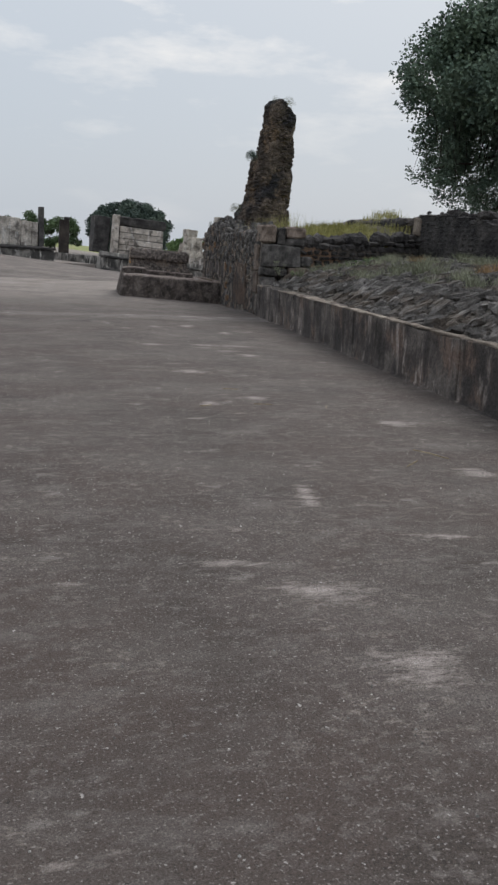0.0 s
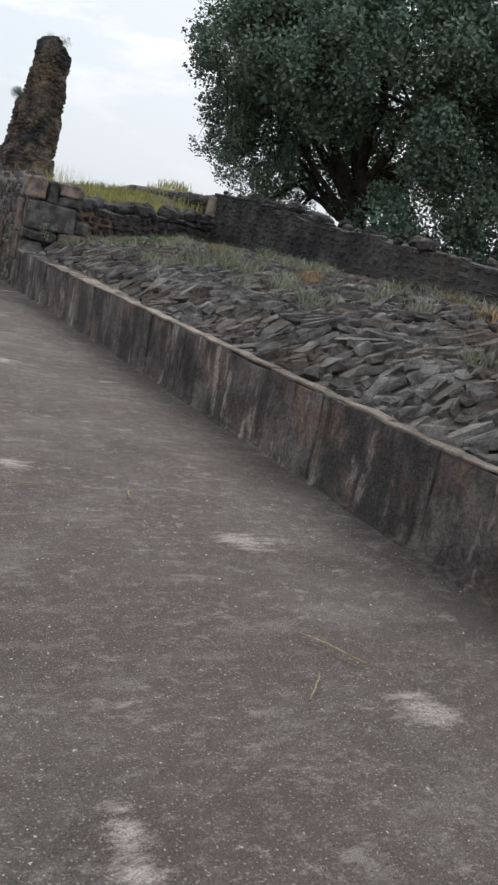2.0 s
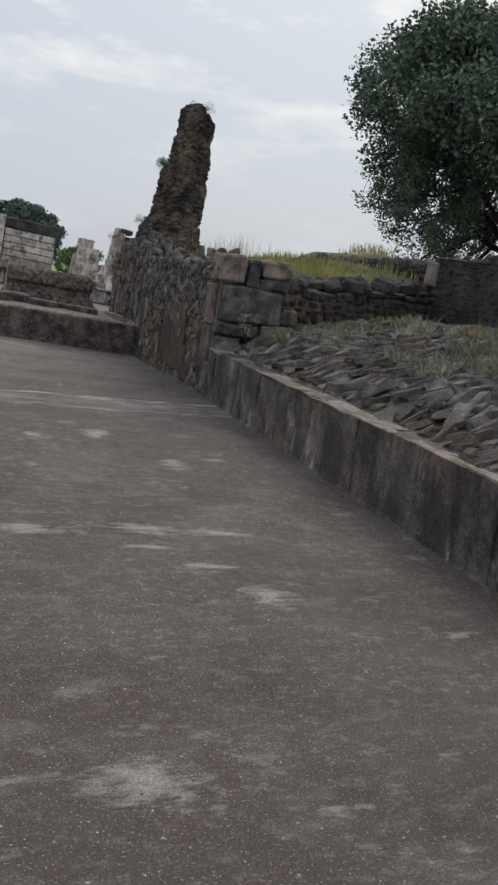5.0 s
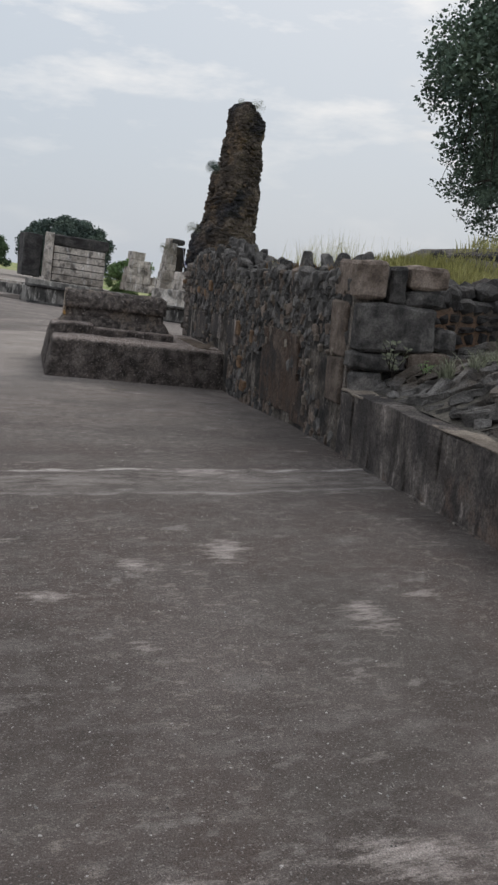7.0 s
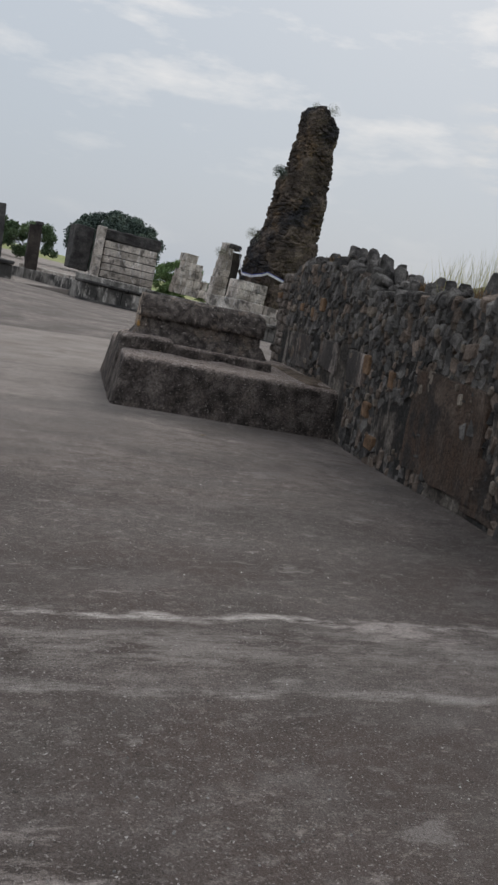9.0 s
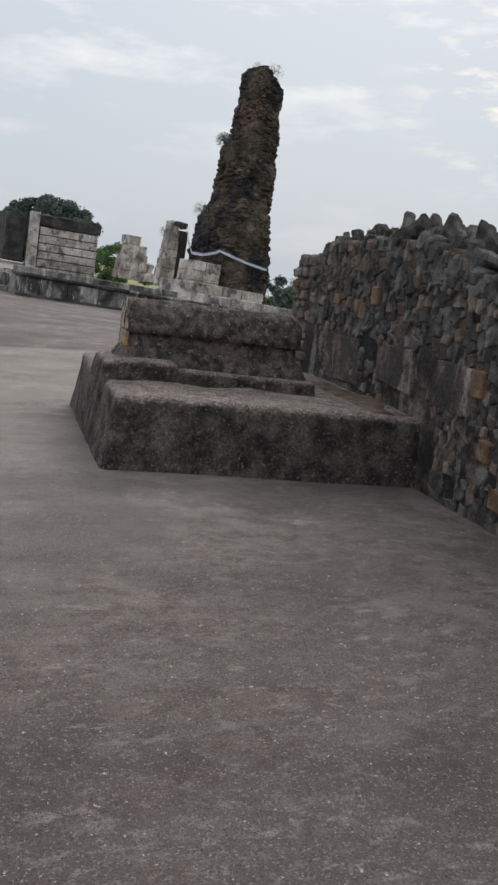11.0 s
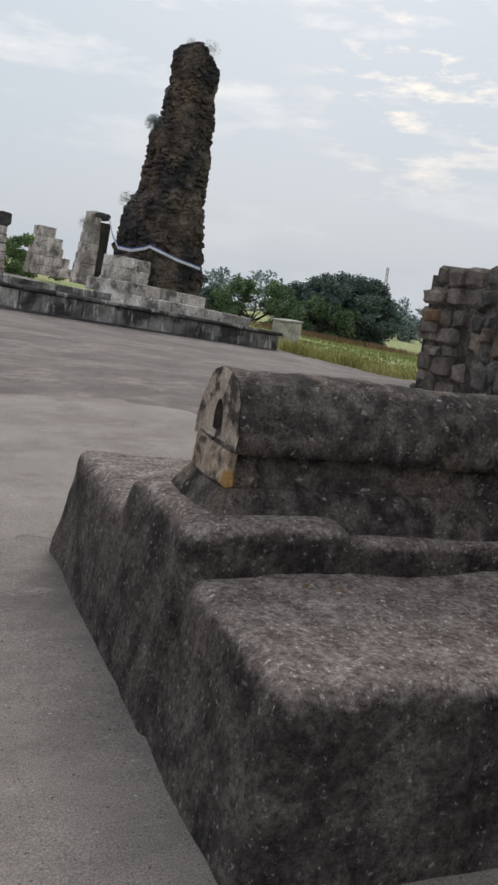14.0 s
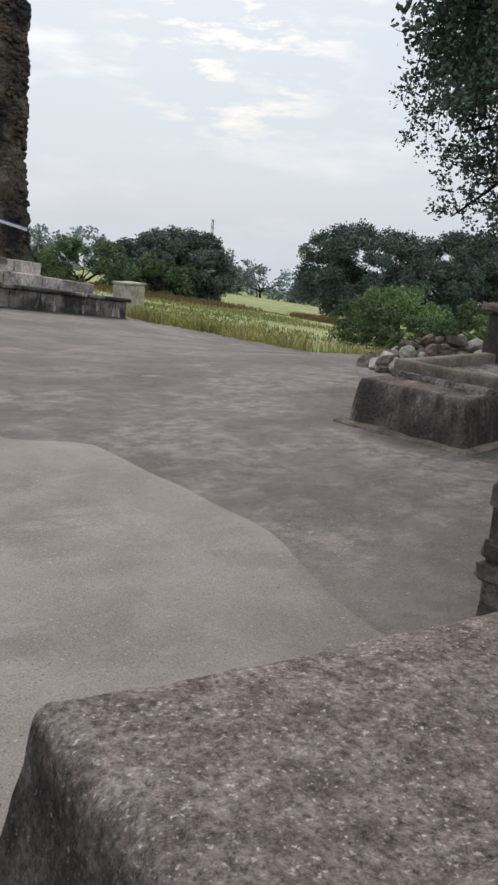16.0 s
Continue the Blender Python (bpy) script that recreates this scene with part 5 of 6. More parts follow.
def house():
    root = tagged(empty("ruined_building", pose(6.05, 68.5, -0.25, 0, SLANT * 0.75, 4)), "roofless building of pale stone courses with a blackened wall top", "building")
    rnd = random.Random(12)
    z = 0.0
    for k in range(6):
        h = 0.46 if k else 0.5
        part("wall_course", box_bm(1.05, 4.55 - 0.02 * k, -0.02 * (k % 2), 3.4, z, z + h - 0.05, 0.02, 3, 0.02, k), ASHLAR, root)
        part("string_course", box_bm(1.03, 4.5, 0.03, 3.4, z + h - 0.055, z + h, 0.01, 2, 0.01, k + 20), BLACKTOP, root)
        z += h
    part("wall_top", box_bm(0.95, 4.6, -0.06, 3.5, z, z + 0.7, 0.06, 6, 0.08, 7, freq=2.5), BLACKTOP, root, "blackened ragged wall top")
    part("pilaster", box_bm(0.45, 0.95, -0.3, 0.4, -0.1, 3.55, 0.03, 4, 0.03, 8), ASHLAR, root, "tall slender corner pilaster")
    # This side's shade is put into the colour: dark stone, not ashlar.
    part("side_wall", box_bm(-0.75, 0.45, 1.0, 3.5, 0.6, 3.35, 0.05, 5, 0.06, 9), BLACKTOP, root, "side wall with its shade painted as dark stone")


house()


def left_wall():
    root = tagged(empty("enclosure_wall", pose(-9.0, 47.0, 0.3, 0, 1.0, 10)), "weathered enclosure wall on a stone plinth beside the gate", "wall")
    rnd = random.Random(14)
    part("plinth_course", box_bm(0, 10.2, -3.0, 0.6, -0.5, 0.55, 0.03, 6, 0.02, 1), PLINTH, root)
    part("plinth_cap", box_bm(-0.05, 10.25, -3.1, 0.6, 0.555, 0.68, 0.03, 6, 0.02, 2), BLACKTOP, root)
    u = 0.0
    while u < 9.9:
        w = rnd.uniform(0.5, 1.1)
        u1 = min(9.95, u + w)
        h = 2.0 + rnd.uniform(-0.06, 0.25) - 0.03 * max(0, u - 7)
        part("wall_block", box_bm(u + 0.005, u1 - 0.005, 0.0, 0.7, 0.682, h, 0.03, 3, 0.035, u + 9), ASHLAR, root)
        u = u1
    part("gate_post", box_bm(10.0, 10.26, -0.1, 0.3, -0.3, 2.75, 0.02, 3, 0.02, 19), BLACKTOP, root, "tall dark stone gate post")
    return root


left_wall()
for (x, y, w, h, z) in ((2.35, 60.0, 0.62, 2.5, 0.0),):
    ob = tagged(empty("stone_post", pose(x, y, z, 0, 2, 5)), "dark stone post standing beyond the gate", "post")
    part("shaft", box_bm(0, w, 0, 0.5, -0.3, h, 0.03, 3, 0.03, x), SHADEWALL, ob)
    part("cap", box_bm(0.3, w + 0.05, -0.04, 0.54, h, h + 0.2, 0.03, 2, 0.02, x), BLACKTOP, ob)
lw = tagged(empty("inner_parapet", pose(2.1, 62.0, -0.35, 0, SLANT, 5)), "low pale parapet wall inside the gate", "wall")
part("course", box_bm(0, 4.2, 0, 0.5, 0, 0.75, 0.03, 4, 0.03, 2), ASHLAR, lw)
sl = tagged(part("gate_threshold", box_bm(1.2, 4.3, 44.6, 52.0, -0.25, 0.13, 0.02, 3, 0.01, 2), SLAB), "pale worn stone floor inside the gate opening", "threshold", kind="structure")
sl.matrix_basis = pose(0, 0, 0)


def court():
    """Paved inner court behind the gate and the roofless building."""
    v, q, n = [], [], 24
    for j in range(n + 1):
        for i in range(n + 1):
            x, y = -34 + 50.5 * i / n, 52.5 + 90.0 * j / n
            v.append((x, y, ground_z(x, y) + 0.03 + 0.02 * noise.noise((x * 0.4, y * 0.4, 1))))
    for j in range(n):
        for i in range(n):
            a = j * (n + 1) + i
            q.append((a, a + 1, a + n + 2, a + n + 1))
    tagged(link_mesh("court_floor", v, q, SLAB, smooth=True), "pale worn paving of the inner court", "pavement", kind="structure")


court()


def tape():
    """A barrier tape slung from the jamb round the tower."""
    pts = [Vector(p) for p in ((14.75, 64.0, 3.15), (14.2, 61.5, 2.3), (13.55, 58.4, 1.72), (13.7, 57.0, 1.66), (14.3, 57.0, 1.80), (14.75, 57.6, 1.92), (15.5, 58.0, 1.72), (16.4, 58.2, 1.45), (17.7, 58.6, 1.18))]
    root = tagged(empty("barrier_tape", Matrix.Translation(pts[4])), "white and blue barrier tape slung round the tower foot", "tape")
    for name, mt, lo, hi in (("white_band", TAPE_W, -0.09, 0.03), ("blue_band", TAPE_B, 0.031, 0.075)):
        v, q = [], []
        for p in pts:
            for dy in (0.0, 0.006):
                v += [p - pts[4] + Vector((0, dy, lo)), p - pts[4] + Vector((0, dy, hi))]
        for k in range(len(pts) - 1):
            a = k * 4
            q += [(a, a + 4, a + 5, a + 1), (a + 2, a + 3, a + 7, a + 6), (a + 1, a + 5, a + 7, a + 3), (a, a + 2, a + 6, a + 4)]
        link_mesh(name, v, q, mt, root)


tape()


# ---- trees, shrubs and distance ----
def limb(bm, a, b, r0, r1, seg=7, bends=3, rnd=None):
    """A tapered, slightly crooked limb from a to b."""
    axis = (b - a).normalized()
    u = axis.orthogonal().normalized()
    w = axis.cross(u)
    rings, size = [], (b - a).length
    for k in range(bends + 1):
        f = k / bends
        c = a.lerp(b, f)
        if 0 < k < bends:
            c += (u * rnd.uniform(-1, 1) + w * rnd.uniform(-1, 1)) * size * 0.05
        r = r0 + (r1 - r0) * f
        rings.append([bm.verts.new(c + (u * math.cos(6.2832 * i / seg) + w * math.sin(6.2832 * i / seg)) * r) for i in range(seg)])
    for k in range(bends):
        for i in range(seg):
            j = (i + 1) % seg
            bm.faces.new((rings[k][i], rings[k][j], rings[k + 1][j], rings[k + 1][i]))
    return b


def leaf_cloud(clumps, per, leaf, rnd, droop=0.0):
    """Small folded leaves scattered through clumps (centre, radius)."""
    n = sum(max(8, int(per * r * r)) for _, r in clumps)
    gen = np.random.default_rng(rnd.randrange(10 ** 6))
    v = np.empty((n * 4, 3))
    i = 0
    for c, r in clumps:
        m = max(8, int(per * r * r))
        d = gen.normal(size=(m, 3))
        d /= np.linalg.norm(d, axis=1)[:, None]
        d *= (gen.random(m) ** 0.45)[:, None] * r * (1, 1, 0.75)
        p = d + np.array(c)
        p[:, 2] -= droop * gen.random(m) ** 2 * r
        t = gen.normal(size=(m, 3))
        t[:, 2] *= 0.7
        t /= np.linalg.norm(t, axis=1)[:, None]
        s = np.cross(t, gen.normal(size=(m, 3)))
        s /= np.linalg.norm(s, axis=1)[:, None] + 1e-9
        ln = leaf * gen.uniform(0.6, 1.3, m)[:, None]
        v[i * 4:(i + m) * 4:4] = p
        v[i * 4 + 1:(i + m) * 4:4] = p + t * ln * 0.5 + s * ln * 0.32
        v[i * 4 + 2:(i + m) * 4:4] = p + t * ln
        v[i * 4 + 3:(i + m) * 4:4] = p + t * ln * 0.5 - s * ln * 0.32
        i += m
    q = np.arange(n * 4).reshape(n, 4)
    return v, q


def fast_mesh(name, v, q, mat, parent, label=""):
    me = bpy.data.meshes.new(name)
    me.vertices.add(len(v))
    me.vertices.foreach_set("co", v.ravel())
    me.loops.add(q.size)
    me.loops.foreach_set("vertex_index", q.ravel())
    me.polygons.add(len(q))
    me.polygons.foreach_set("loop_start", np.arange(len(q)) * 4)
    me.update(calc_edges=True)
    me.materials.append(mat)
    ob = new(name, me)
    ob.parent = parent
    if label:
        ob["label"] = label
    return ob


def tree(name, base, height, radius, crown_low, mat, seed, label, category="tree", limbs=7, per=120, leaf=0.16, clumps=60, trunk_r=0.3, flat=0.8, group="", clump_r=(0.12, 0.24), droop=0.3):
    rnd = random.Random(seed)
    root = tagged(empty(name, Matrix.Translation(base)), label, category, group=group)
    bm = bmesh.new()
    fork = Vector((rnd.uniform(-0.3, 0.3), rnd.uniform(-0.3, 0.3), crown_low + (height - crown_low) * 0.15))
    limb(bm, Vector((0, 0, -0.3)), fork, trunk_r, trunk_r * 0.7, 10, 4, rnd)
    part("trunk", bm, BARK, root, smooth=True)
    groups = []
    mid = crown_low + (height - crown_low) * 0.45
    tips = []
    for k in range(limbs):
        bm = bmesh.new()
        a = 6.2832 * k / limbs + rnd.uniform(-0.4, 0.4)
        e1 = fork.lerp(Vector((math.cos(a) * radius * 0.6, math.sin(a) * radius * 0.6, mid + rnd.uniform(-0.1, 0.35) * (height - mid))), 0.75)
        limb(bm, fork, e1, trunk_r * 0.5, trunk_r * 0.22, 7, 4, rnd)
        for _ in range(4):
            b = a + rnd.uniform(-0.8, 0.8)
            e2 = Vector((math.cos(b) * radius * rnd.uniform(0.6, 0.95), math.sin(b) * radius * rnd.uniform(0.6, 0.95), rnd.uniform(crown_low, height * 0.9)))
            limb(bm, e1, e2, trunk_r * 0.18, trunk_r * 0.04, 5, 4, rnd)
            tips.append(e2)
        part("limb", bm, BARK, root, smooth=True)
    cl = [(tuple(t), radius * rnd.uniform(*clump_r)) for t in tips]
    while len(cl) < clumps:
        a, f = rnd.uniform(0, 6.2832), rnd.uniform(-1, 1)
        rr = math.sqrt(max(0, 1 - f * f)) * radius * (0.55 + 0.45 * rnd.random() ** 0.5) * (1 + 0.18 * noise.noise((math.cos(a) * 2, math.sin(a) * 2, seed + f * 2)))
        z = mid + f * ((height - mid) if f > 0 else (mid - crown_low))
        cl.append(((math.cos(a) * rr, math.sin(a) * rr, z), radius * rnd.uniform(*clump_r)))
    v, q = leaf_cloud(cl, per / (radius * radius) * 25, leaf, rnd, droop)
    fast_mesh("crown", v, q, mat, root)
    return root


def broad_tree(base, seed):
    """The great tree over the upper wall: lumpy domed crown, bare forks under it and long sparse twigs hanging on its open side."""
    rnd = random.Random(seed)
    root = tagged(empty("broadleaf_tree", Matrix.Translation(base)), "large dark spreading tree with dense drooping foliage", "tree")
    R, mid, up, down = 7.85, 9.1, 4.8, 4.8
    bm = bmesh.new()
    fork = Vector((-0.3, 0.2, 4.2))
    limb(bm, Vector((0, 0, -0.6)), fork, 0.55, 0.42, 12, 4, rnd)
    part("trunk", bm, BARK, root, smooth=True)
    cl = []
    for k in range(10):
        a = 6.2832 * k / 10 + rnd.uniform(-0.3, 0.3)
        bm = bmesh.new()
        e1 = Vector((math.cos(a) * R * 0.45, math.sin(a) * R * 0.45, rnd.uniform(6.5, 10.0)))
        limb(bm, fork, e1, 0.26, 0.13, 8, 5, rnd)
        for _ in range(6):
            b = a + rnd.uniform(-0.7, 0.7)
            f = rnd.uniform(0.65, 0.95)
            e2 = Vector((math.cos(b) * R * f, math.sin(b) * R * f, mid + rnd.uniform(-0.75, 0.8) * up * math.sqrt(1 - f * f * 0.8)))
            limb(bm, e1, e2, 0.085, 0.02, 5, 5, rnd)
            cl.append((tuple(e2), rnd.uniform(0.6, 1.1)))
        part("limb", bm, BARK, root, smooth=True)
    # low bare limbs reaching out on the open side
    open_way = Vector((-0.80, 0.60, 0))
    cross = Vector((0.60, 0.80, 0))
    hang = []
    for out, side, z in ((5.6, 2.6, 3.4), (4.8, 3.7, 4.3), (6.0, 1.0, 5.2), (5.6, -2.6, 5.8), (4.4, 3.2, 2.7), (4.0, 5.0, 3.6)):
        bm = bmesh.new()
        tip = open_way * out + cross * side + Vector((0, 0, z))
        knee = fork.lerp(tip, 0.5) + Vector((0, 0, 1.3))
        limb(bm, fork + Vector((0, 0, -0.4)), knee, 0.15, 0.09, 7, 4, rnd)
        limb(bm, knee, tip, 0.09, 0.02, 6, 5, rnd)
        for _ in range(9):
            f = rnd.uniform(0.25, 1.0)
            p = knee.lerp(tip, f)
            q = p + Vector((rnd.uniform(-1.2, 1.2), rnd.uniform(-1.2, 1.2), rnd.uniform(-1.1, 0.8)))
            limb(bm, p, q, 0.025, 0.006, 4, 4, rnd)
            hang.append(q)
        part("limb", bm, BARK, root, "bare forked lower limb", smooth=True)
    n = 0
    while n < 340:
        d = Vector((rnd.gauss(0, 1), rnd.gauss(0, 1), rnd.gauss(0, 1))).normalized()
        lump = 1 + 0.13 * noise.noise(d * 2.3 + Vector((seed, 0, 0))) + 0.06 * noise.noise(d * 6.0)
        f = (0.62 + 0.34 * rnd.random() ** 0.6) * lump
        p = Vector((d.x * R * f, d.y * R * f, mid + d.z * f * (up - 0.9 * smooth_step(-1.0, 2.0, open_way.dot(d) * R) if d.z > 0 else down + 1.9 * smooth_step(1.0, -2.0, open_way.dot(d) * R))))
        o = open_way.dot(p)
        p += open_way * (0.07 * o) - cross * (0.07 * cross.dot(p))
        n += 1
        if p.z < 6.0 + 0.42 * max(0.0, o - 1.0) and o > 1.0:
            continue
        cl.append((tuple(p), rnd.uniform(0.5, 1.05)))
    for _ in range(26):
        cl.append(((rnd.uniform(-4.5, 4.5), rnd.uniform(-4.5, 4.5), mid + rnd.uniform(-2.0, 2.6)), rnd.uniform(1.2, 1.8)))
    for _ in range(32):
        p = cross * rnd.uniform(-5.5, 3.0) - open_way * rnd.uniform(0.5, 7.0) + Vector((0, 0, rnd.uniform(2.6, 6.0)))
        cl.append((tuple(p), rnd.uniform(0.7, 1.25)))
    v, q = leaf_cloud(cl, 620, 0.17, rnd, 0.6)
    fast_mesh("crown", v, q, LEAF_DARK, root)
    # hanging twigs with thin leaf
    bm = bmesh.new()
    tufts = []
    for k in range(95):
        turn = rnd.uniform(-0.75, 0.95)
        out, side = math.cos(turn) * rnd.uniform(3.2, 7.2), math.sin(turn) * rnd.uniform(3.2, 7.2)
        top = open_way * out + cross * side + Vector((0, 0, 5.8 + 0.30 * out + rnd.uniform(-0.4, 0.6)))
        low = top + Vector((rnd.uniform(-0.5, 0.5), rnd.uniform(-0.5, 0.5), -rnd.uniform(1.0, 3.2)))
        limb(bm, top, low, 0.02, 0.006, 4, 5, rnd)
        for _ in range(7):
            tufts.append((tuple(top.lerp(low, rnd.uniform(0.2, 1.05)) + Vector((rnd.uniform(-0.25, 0.25), rnd.uniform(-0.25, 0.25), 0))), rnd.uniform(0.16, 0.34)))
    for p in hang:
        for _ in range(4):
            tufts.append((tuple(p + Vector((rnd.uniform(-0.4, 0.4), rnd.uniform(-0.4, 0.4), rnd.uniform(-0.4, 0.3)))), rnd.uniform(0.15, 0.36)))
    part("hanging_growth", bm, BARK, root, "thin bare hanging twigs")["kind"] = "stuff"
    v, q = leaf_cloud(tufts, 420, 0.12, rnd, 0.8)
    fast_mesh("hanging_foliage", v, q, LEAF_DARK, root, "sparse drooping leaves on the lower twigs")


broad_tree((22.5, 32.0, -0.9), 3)

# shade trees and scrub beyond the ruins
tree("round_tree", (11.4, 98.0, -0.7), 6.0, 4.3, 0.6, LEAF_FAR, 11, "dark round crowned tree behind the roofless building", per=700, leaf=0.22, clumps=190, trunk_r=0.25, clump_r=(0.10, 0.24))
tree("green_bush", (3.2, 92.0, 0.0), 3.4, 2.6, 0.4, LEAF_MID, 12, "green bush seen through the gate", "bush", per=420, leaf=0.18, clumps=36, trunk_r=0.1)
tree("green_bush", (-1.0, 96.0, 0.2), 3.8, 3.2, 0.4, LEAF_MID, 13, "green bush behind the enclosure wall", "bush", per=420, leaf=0.18, clumps=36, trunk_r=0.1)
tree("green_bush", (17.0, 92.0, -1.2), 2.9, 3.0, 0.2, LEAF_BRIGHT, 14, "bright green bush beside the ruined pier", "bush", per=420, leaf=0.18, clumps=36, trunk_r=0.1)
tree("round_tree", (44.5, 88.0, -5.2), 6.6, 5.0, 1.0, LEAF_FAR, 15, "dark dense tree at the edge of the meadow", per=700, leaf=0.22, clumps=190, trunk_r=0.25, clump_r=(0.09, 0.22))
tree("scrub_tree", (36.5, 90.0, -4.2), 4.4, 4.4, 0.3, LEAF_MID, 16, "low green scrub tree beyond the plinth", per=600, leaf=0.2, clump_r=(0.10, 0.24), clumps=60, trunk_r=0.18, group="scrub")
tree("scrub_tree", (39.5, 84.0, -4.6), 4.0, 3.4, 0.3, LEAF_MID, 17, "low green scrub tree at the meadow edge", per=600, leaf=0.2, clump_r=(0.10, 0.24), clumps=50, trunk_r=0.18, group="scrub")
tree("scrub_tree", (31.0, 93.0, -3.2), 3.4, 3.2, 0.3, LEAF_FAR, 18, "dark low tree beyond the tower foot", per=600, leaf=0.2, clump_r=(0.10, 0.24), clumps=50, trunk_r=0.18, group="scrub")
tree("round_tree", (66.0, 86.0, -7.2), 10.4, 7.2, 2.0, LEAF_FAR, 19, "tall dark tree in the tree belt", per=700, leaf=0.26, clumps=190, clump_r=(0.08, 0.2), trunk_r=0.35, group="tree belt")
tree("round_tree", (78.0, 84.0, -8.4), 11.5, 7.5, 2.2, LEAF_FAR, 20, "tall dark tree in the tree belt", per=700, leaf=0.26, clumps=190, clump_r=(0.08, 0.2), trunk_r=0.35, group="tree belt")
tree("round_tree", (92.0, 88.0, -9.5), 13.0, 8.5, 2.5, LEAF_MID, 21, "tall green tree in the tree belt", per=700, leaf=0.28, clumps=190, clump_r=(0.08, 0.2), trunk_r=0.35, group="tree belt")
rt = random.Random(44)
for k in range(9):
    x = 52 + 6.5 * k
    tree("scrub_tree", (x, 68 + rt.uniform(-4, 6) + k * 0.6, ground_z(x, 70) - 0.3), rt.uniform(3.2, 4.6), rt.uniform(3.0, 4.2), 0.2, LEAF_MID if k % 2 else LEAF_BRIGHT, 60 + k, "low green scrub along the meadow", per=500, leaf=0.2, clumps=42, trunk_r=0.15, group="scrub")
for k in range(9):
    x = 95 + 14 * k
    tree("hazy_tree", (x, 215 + rt.uniform(-15, 15), ground_z(x, 210) - 1), rt.uniform(9, 13), rt.uniform(8, 11), 1.0, LEAF_HAZE, 80 + k, "far tree with pale haze painted into its leaves", per=60, leaf=0.9, clumps=40, trunk_r=0.4, group="far trees")
# shrubs along the grass edge
for k, (x, y, s) in enumerate(((26.0, 43.5, 1.5), (28.0, 42.0, 1.5), (29.5, 39.5, 1.5), (27.0, 47.0, 1.9), (31.0, 43.0, 1.8), (30.5, 36.5, 1.3))):
    tree("leafy_shrub", (x, y, ground_z(x, y) - 0.05), s, s * 0.85, 0.1, LEAF_BRIGHT if k % 3 else LEAF_MID, 120 + k, "bright green leafy shrub at the edge of the paving", "shrub", per=170, leaf=0.11, clumps=60, trunk_r=0.04, limbs=6, group="shrubs", clump_r=(0.12, 0.28))


def meadow():
    rnd = random.Random(8)

    def gz(x, y):
        return ground_z(x, y) - 0.02
    grass_patch("meadow_grass", GRASS_GREEN, [(rnd.uniform(17.5, 60), rnd.uniform(47, 80), 3.5) for _ in range(60)], 22000, (0.06, 0.20), 1.0, "sunlit green meadow grass beyond the paving", zfn=gz, seed=12, width=0.03)
    grass_patch("edge_grass", GRASS_DRY, [(edge_x(y) + rnd.uniform(0.1, 1.5), y, 0.7) for y in [30 + 0.6 * k for k in range(34)]], 6000, (0.15, 0.55), 1.0, "long yellowing grass along the edge of the paving", zfn=gz, seed=13, width=0.015, lean=0.7)
    grass_patch("rust_grass", GRASS_RUST, [(rnd.uniform(24, 58), rnd.uniform(72, 80), 2.5) for _ in range(30)], 9000, (0.2, 0.5), 1.0, "band of tall rust brown dry grass before the trees", zfn=gz, seed=14, width=0.03)


meadow()


def trough():
    root = tagged(empty("cement_trough", pose(20.6, 55.0, ground_z(20.6, 55), 0, 0, 12)), "small pale cement box standing in the meadow", "trough")
    part("box", box_bm(0, 1.05, 0, 0.9, -0.1, 0.95, 0.03, 2, 0.01, 3), PALEBOX, root)
    part("rim", box_bm(-0.05, 1.1, -0.05, 0.95, 0.952, 1.04, 0.02, 2, 0.01, 4), PALEBOX, root)
    part("step", box_bm(-1.3, -0.02, 0.1, 0.8, -0.1, 0.28, 0.03, 2, 0.01, 5), PALEBOX, root)


trough()


def mast():
    root = tagged(empty("lattice_mast", pose(92.5, 150, -12)), "thin lattice mast with the far haze painted into its grey", "mast")
    bm = bmesh.new()
    for i in range(3):
        a = 2.094 * i
        limb(bm, Vector((math.cos(a) * 0.6, math.sin(a) * 0.6, 0)), Vector((math.cos(a) * 0.2, math.sin(a) * 0.2, 16)), 0.06, 0.05, 5, 1, random.Random(1))
    for k in range(16):
        for i in range(3):
            a, b = 2.094 * i, 2.094 * (i + 1)
            r0, r1 = 0.6 - 0.025 * k, 0.6 - 0.025 * (k + 1)
            limb(bm, Vector((math.cos(a) * r0, math.sin(a) * r0, k)), Vector((math.cos(b) * r1, math.sin(b) * r1, k + 1)), 0.04, 0.04, 4, 1, random.Random(1))
    part("lattice", bm, STEEL, root)


mast()


# ---- small litter ----
def grit():
    rnd = random.Random(17)
    v, q = [], []
    for _ in range(6500):
        y = rnd.uniform(1.5, 24)
        x = rnd.uniform(-2.2, wall_x(y) - 0.05)
        if 21.6 < y and x > 2.2:
            continue
        s = rnd.uniform(0.002, 0.0052)
        z = pave_z(x, y) - 0.001
        k = len(v)
        v += [(x - s, y - s * 0.7, z), (x + s, y - s, z), (x + s * 0.8, y + s, z), (x - s, y + s * 0.8, z), (x, y, z + s * 1.3)]
        q += [(k, k + 1, k + 4), (k + 1, k + 2, k + 4), (k + 2, k + 3, k + 4), (k + 3, k, k + 4)]
    tagged(link_mesh("loose_grit", v, q, PEBBLE), "pale grit scattered over the cement pavement", "grit", kind="stuff")


grit()


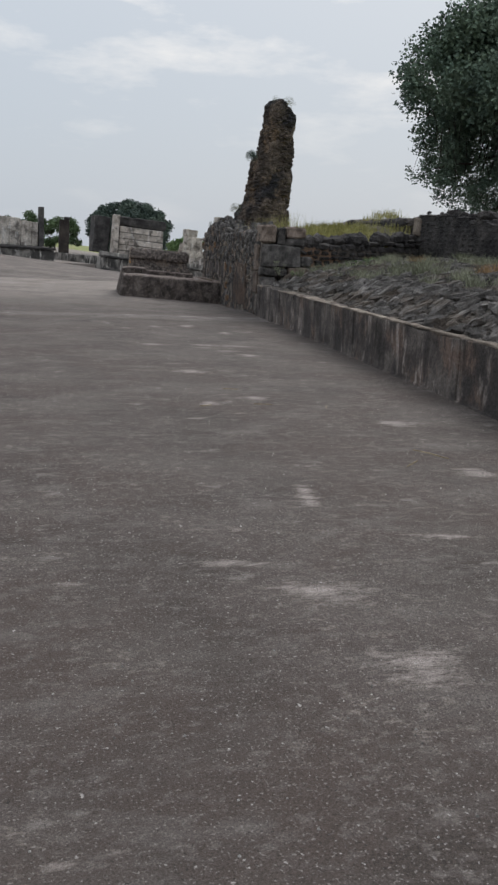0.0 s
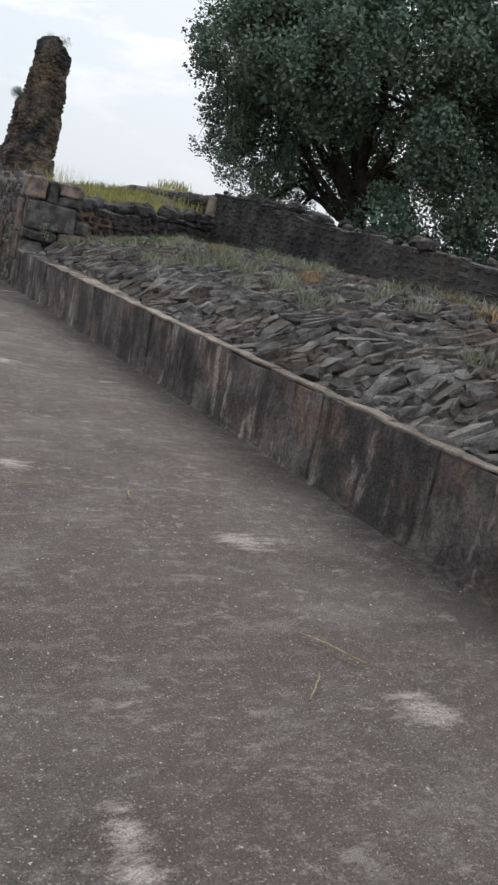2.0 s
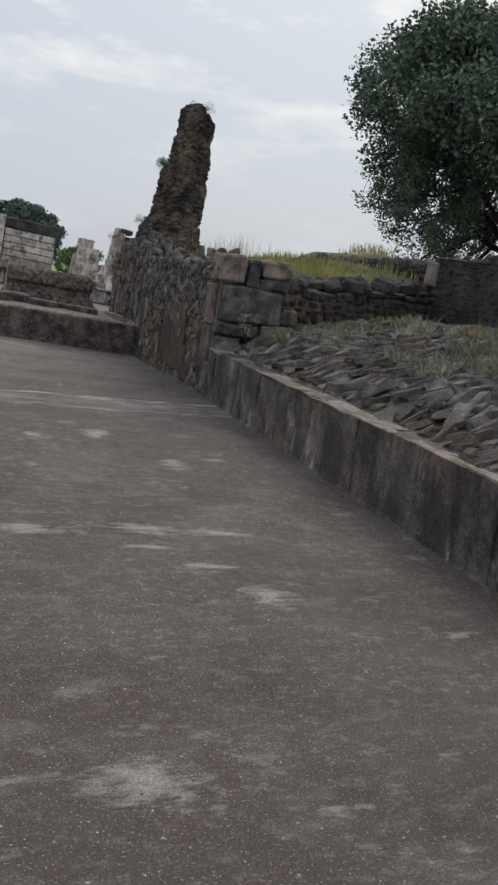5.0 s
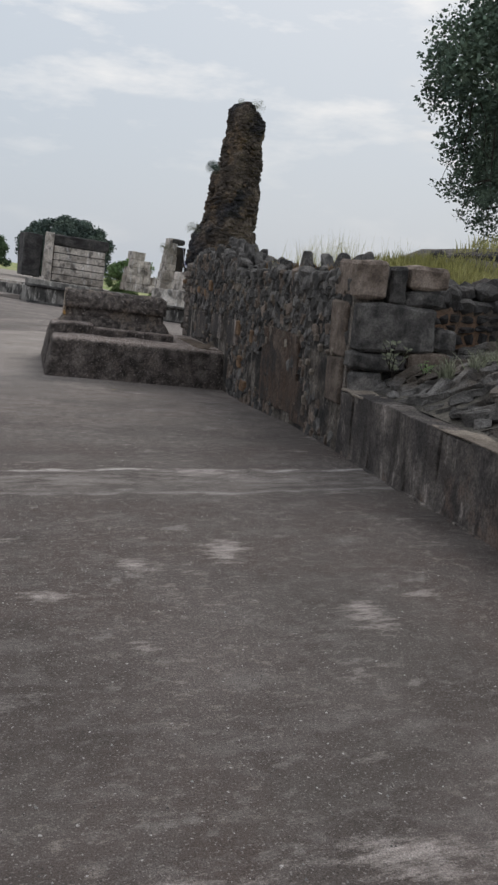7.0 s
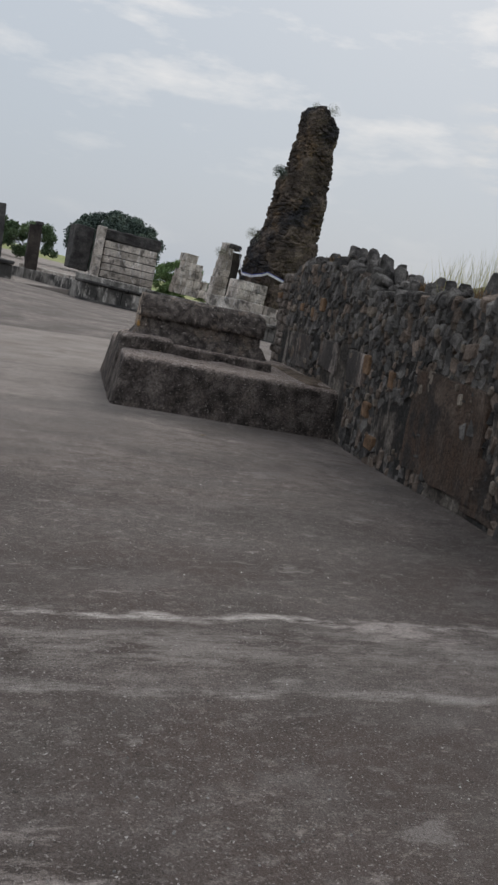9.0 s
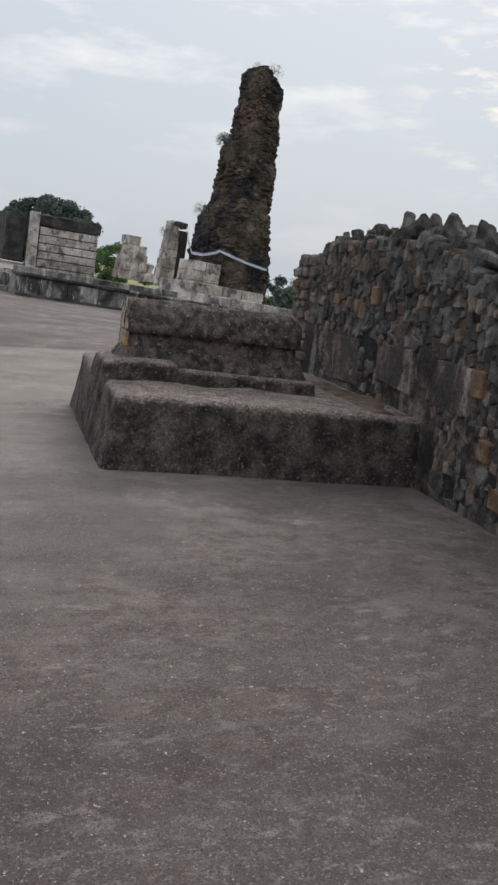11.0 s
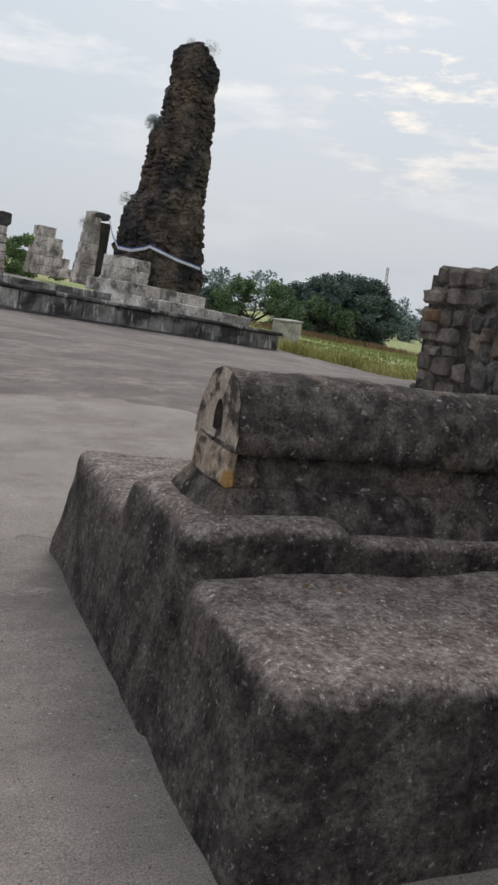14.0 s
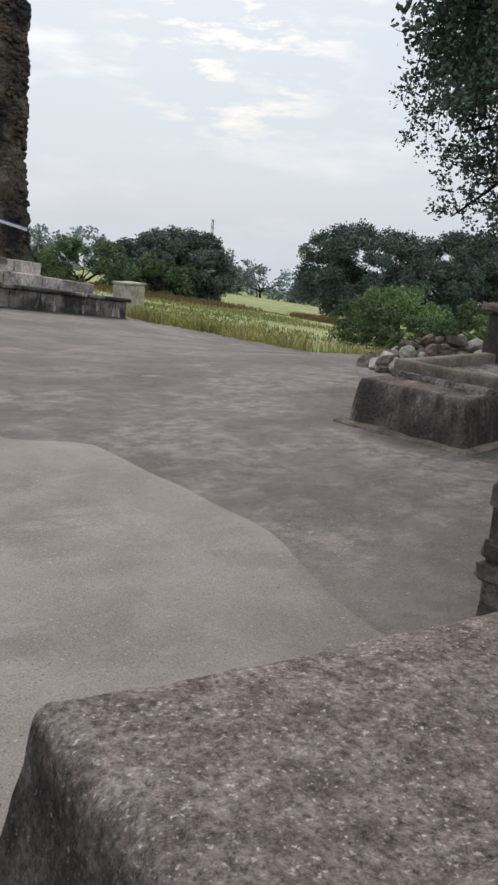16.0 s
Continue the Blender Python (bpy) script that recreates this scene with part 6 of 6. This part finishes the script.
def stalk(at, length, turn, seed):
    rnd = random.Random(seed)
    bm = bmesh.new()
    p = Vector((0, 0, 0.008))
    d = Vector((1, 0, 0))
    for k in range(5):
        d = (d + Vector((0, rnd.uniform(-0.25, 0.35), 0))).normalized()
        n = p + d * length / 5
        limb(bm, p, n, 0.004, 0.003, 4, 1, rnd)
        p = n
    ob = part("dry_stalk", bm, STRAW)
    ob.matrix_basis = pose(*at, 0, 0, turn)
    tagged(ob, "thin dry grass stalk lying on the pavement", "stalk", group="dry stalks")


for k, (x, y, l, a) in enumerate(((2.45, 4.9, 0.22, 60), (2.7, 5.35, 0.3, -40), (2.0, 7.1, 0.16, -25), (1.5, 7.0, 0.12, 20), (2.6, 6.9, 0.14, 80), (1.9, 7.9, 0.15, -30), (3.1, 20.6, 0.06, 30))):
    stalk((x, y, 0.012), l, a, 200 + k)
for k, (x, y, a) in enumerate(((2.86, 22.55, 20), (2.96, 22.5, 70))):
    bm = bmesh.new()
    pts = [(-0.022, 0, 0), (-0.008, -0.009, 0.004), (0.012, -0.008, 0.006), (0.026, 0, 0.002), (0.012, 0.008, 0.007), (-0.008, 0.009, 0.004)]
    bm.faces.new([bm.verts.new(p) for p in pts])
    ob = part("fallen_leaf", bm, ORANGE)
    ob.matrix_basis = pose(x, y, 0.578, 0, 0, a)
    tagged(ob, "small yellow fallen leaf on the grave platform", "leaf", group="fallen leaves")
bm = box_bm(-0.09, 0.07, -0.06, 0.06, -0.01, 0.075, 0.02, 2, 0.02, 9, freq=6)
ob = part("loose_stone", bm, BASALT_B)
ob.matrix_basis = pose(3.80, 5.05, 0, 0, 0, 20)
tagged(ob, "loose reddish brown stone lying against the wall foot", "stone")


def weed(at, size, seed, mat, label):
    """A small leggy weed: thin stems with narrow leaves."""
    rnd = random.Random(seed)
    root = tagged(empty("weed", Matrix.Translation(at)), label, "weed")
    for _ in range(5):
        bm = bmesh.new()
        tip = Vector((rnd.uniform(-0.5, 0.5), rnd.uniform(-0.5, 0.2), rnd.uniform(0.6, 1.0))) * size
        limb(bm, Vector((0, 0, -0.02)), tip, 0.006, 0.002, 5, 4, rnd)
        part("stem", bm, BARK, root)
        v, q = [], []
        for k in range(16):
            c = tip * rnd.uniform(0.25, 1.0)
            d = Vector((rnd.uniform(-1, 1), rnd.uniform(-1, 1), rnd.uniform(-0.2, 0.7))).normalized() * size * rnd.uniform(0.12, 0.22)
            w = d.orthogonal().normalized() * size * 0.035
            n = len(v)
            v += [c, c + d * 0.5 + w, c + d, c + d * 0.5 - w]
            q.append((n, n + 1, n + 2, n + 3))
        link_mesh("foliage", v, q, mat, root)


weed((4.98, 16.72, 0.78), 0.34, 1, LEAF_GREY, "grey green leggy weed at the foot of the corner pier")
weed((5.25, 16.6, 0.80), 0.16, 2, LEAF_BRIGHT, "small fresh weed on the stone bank")
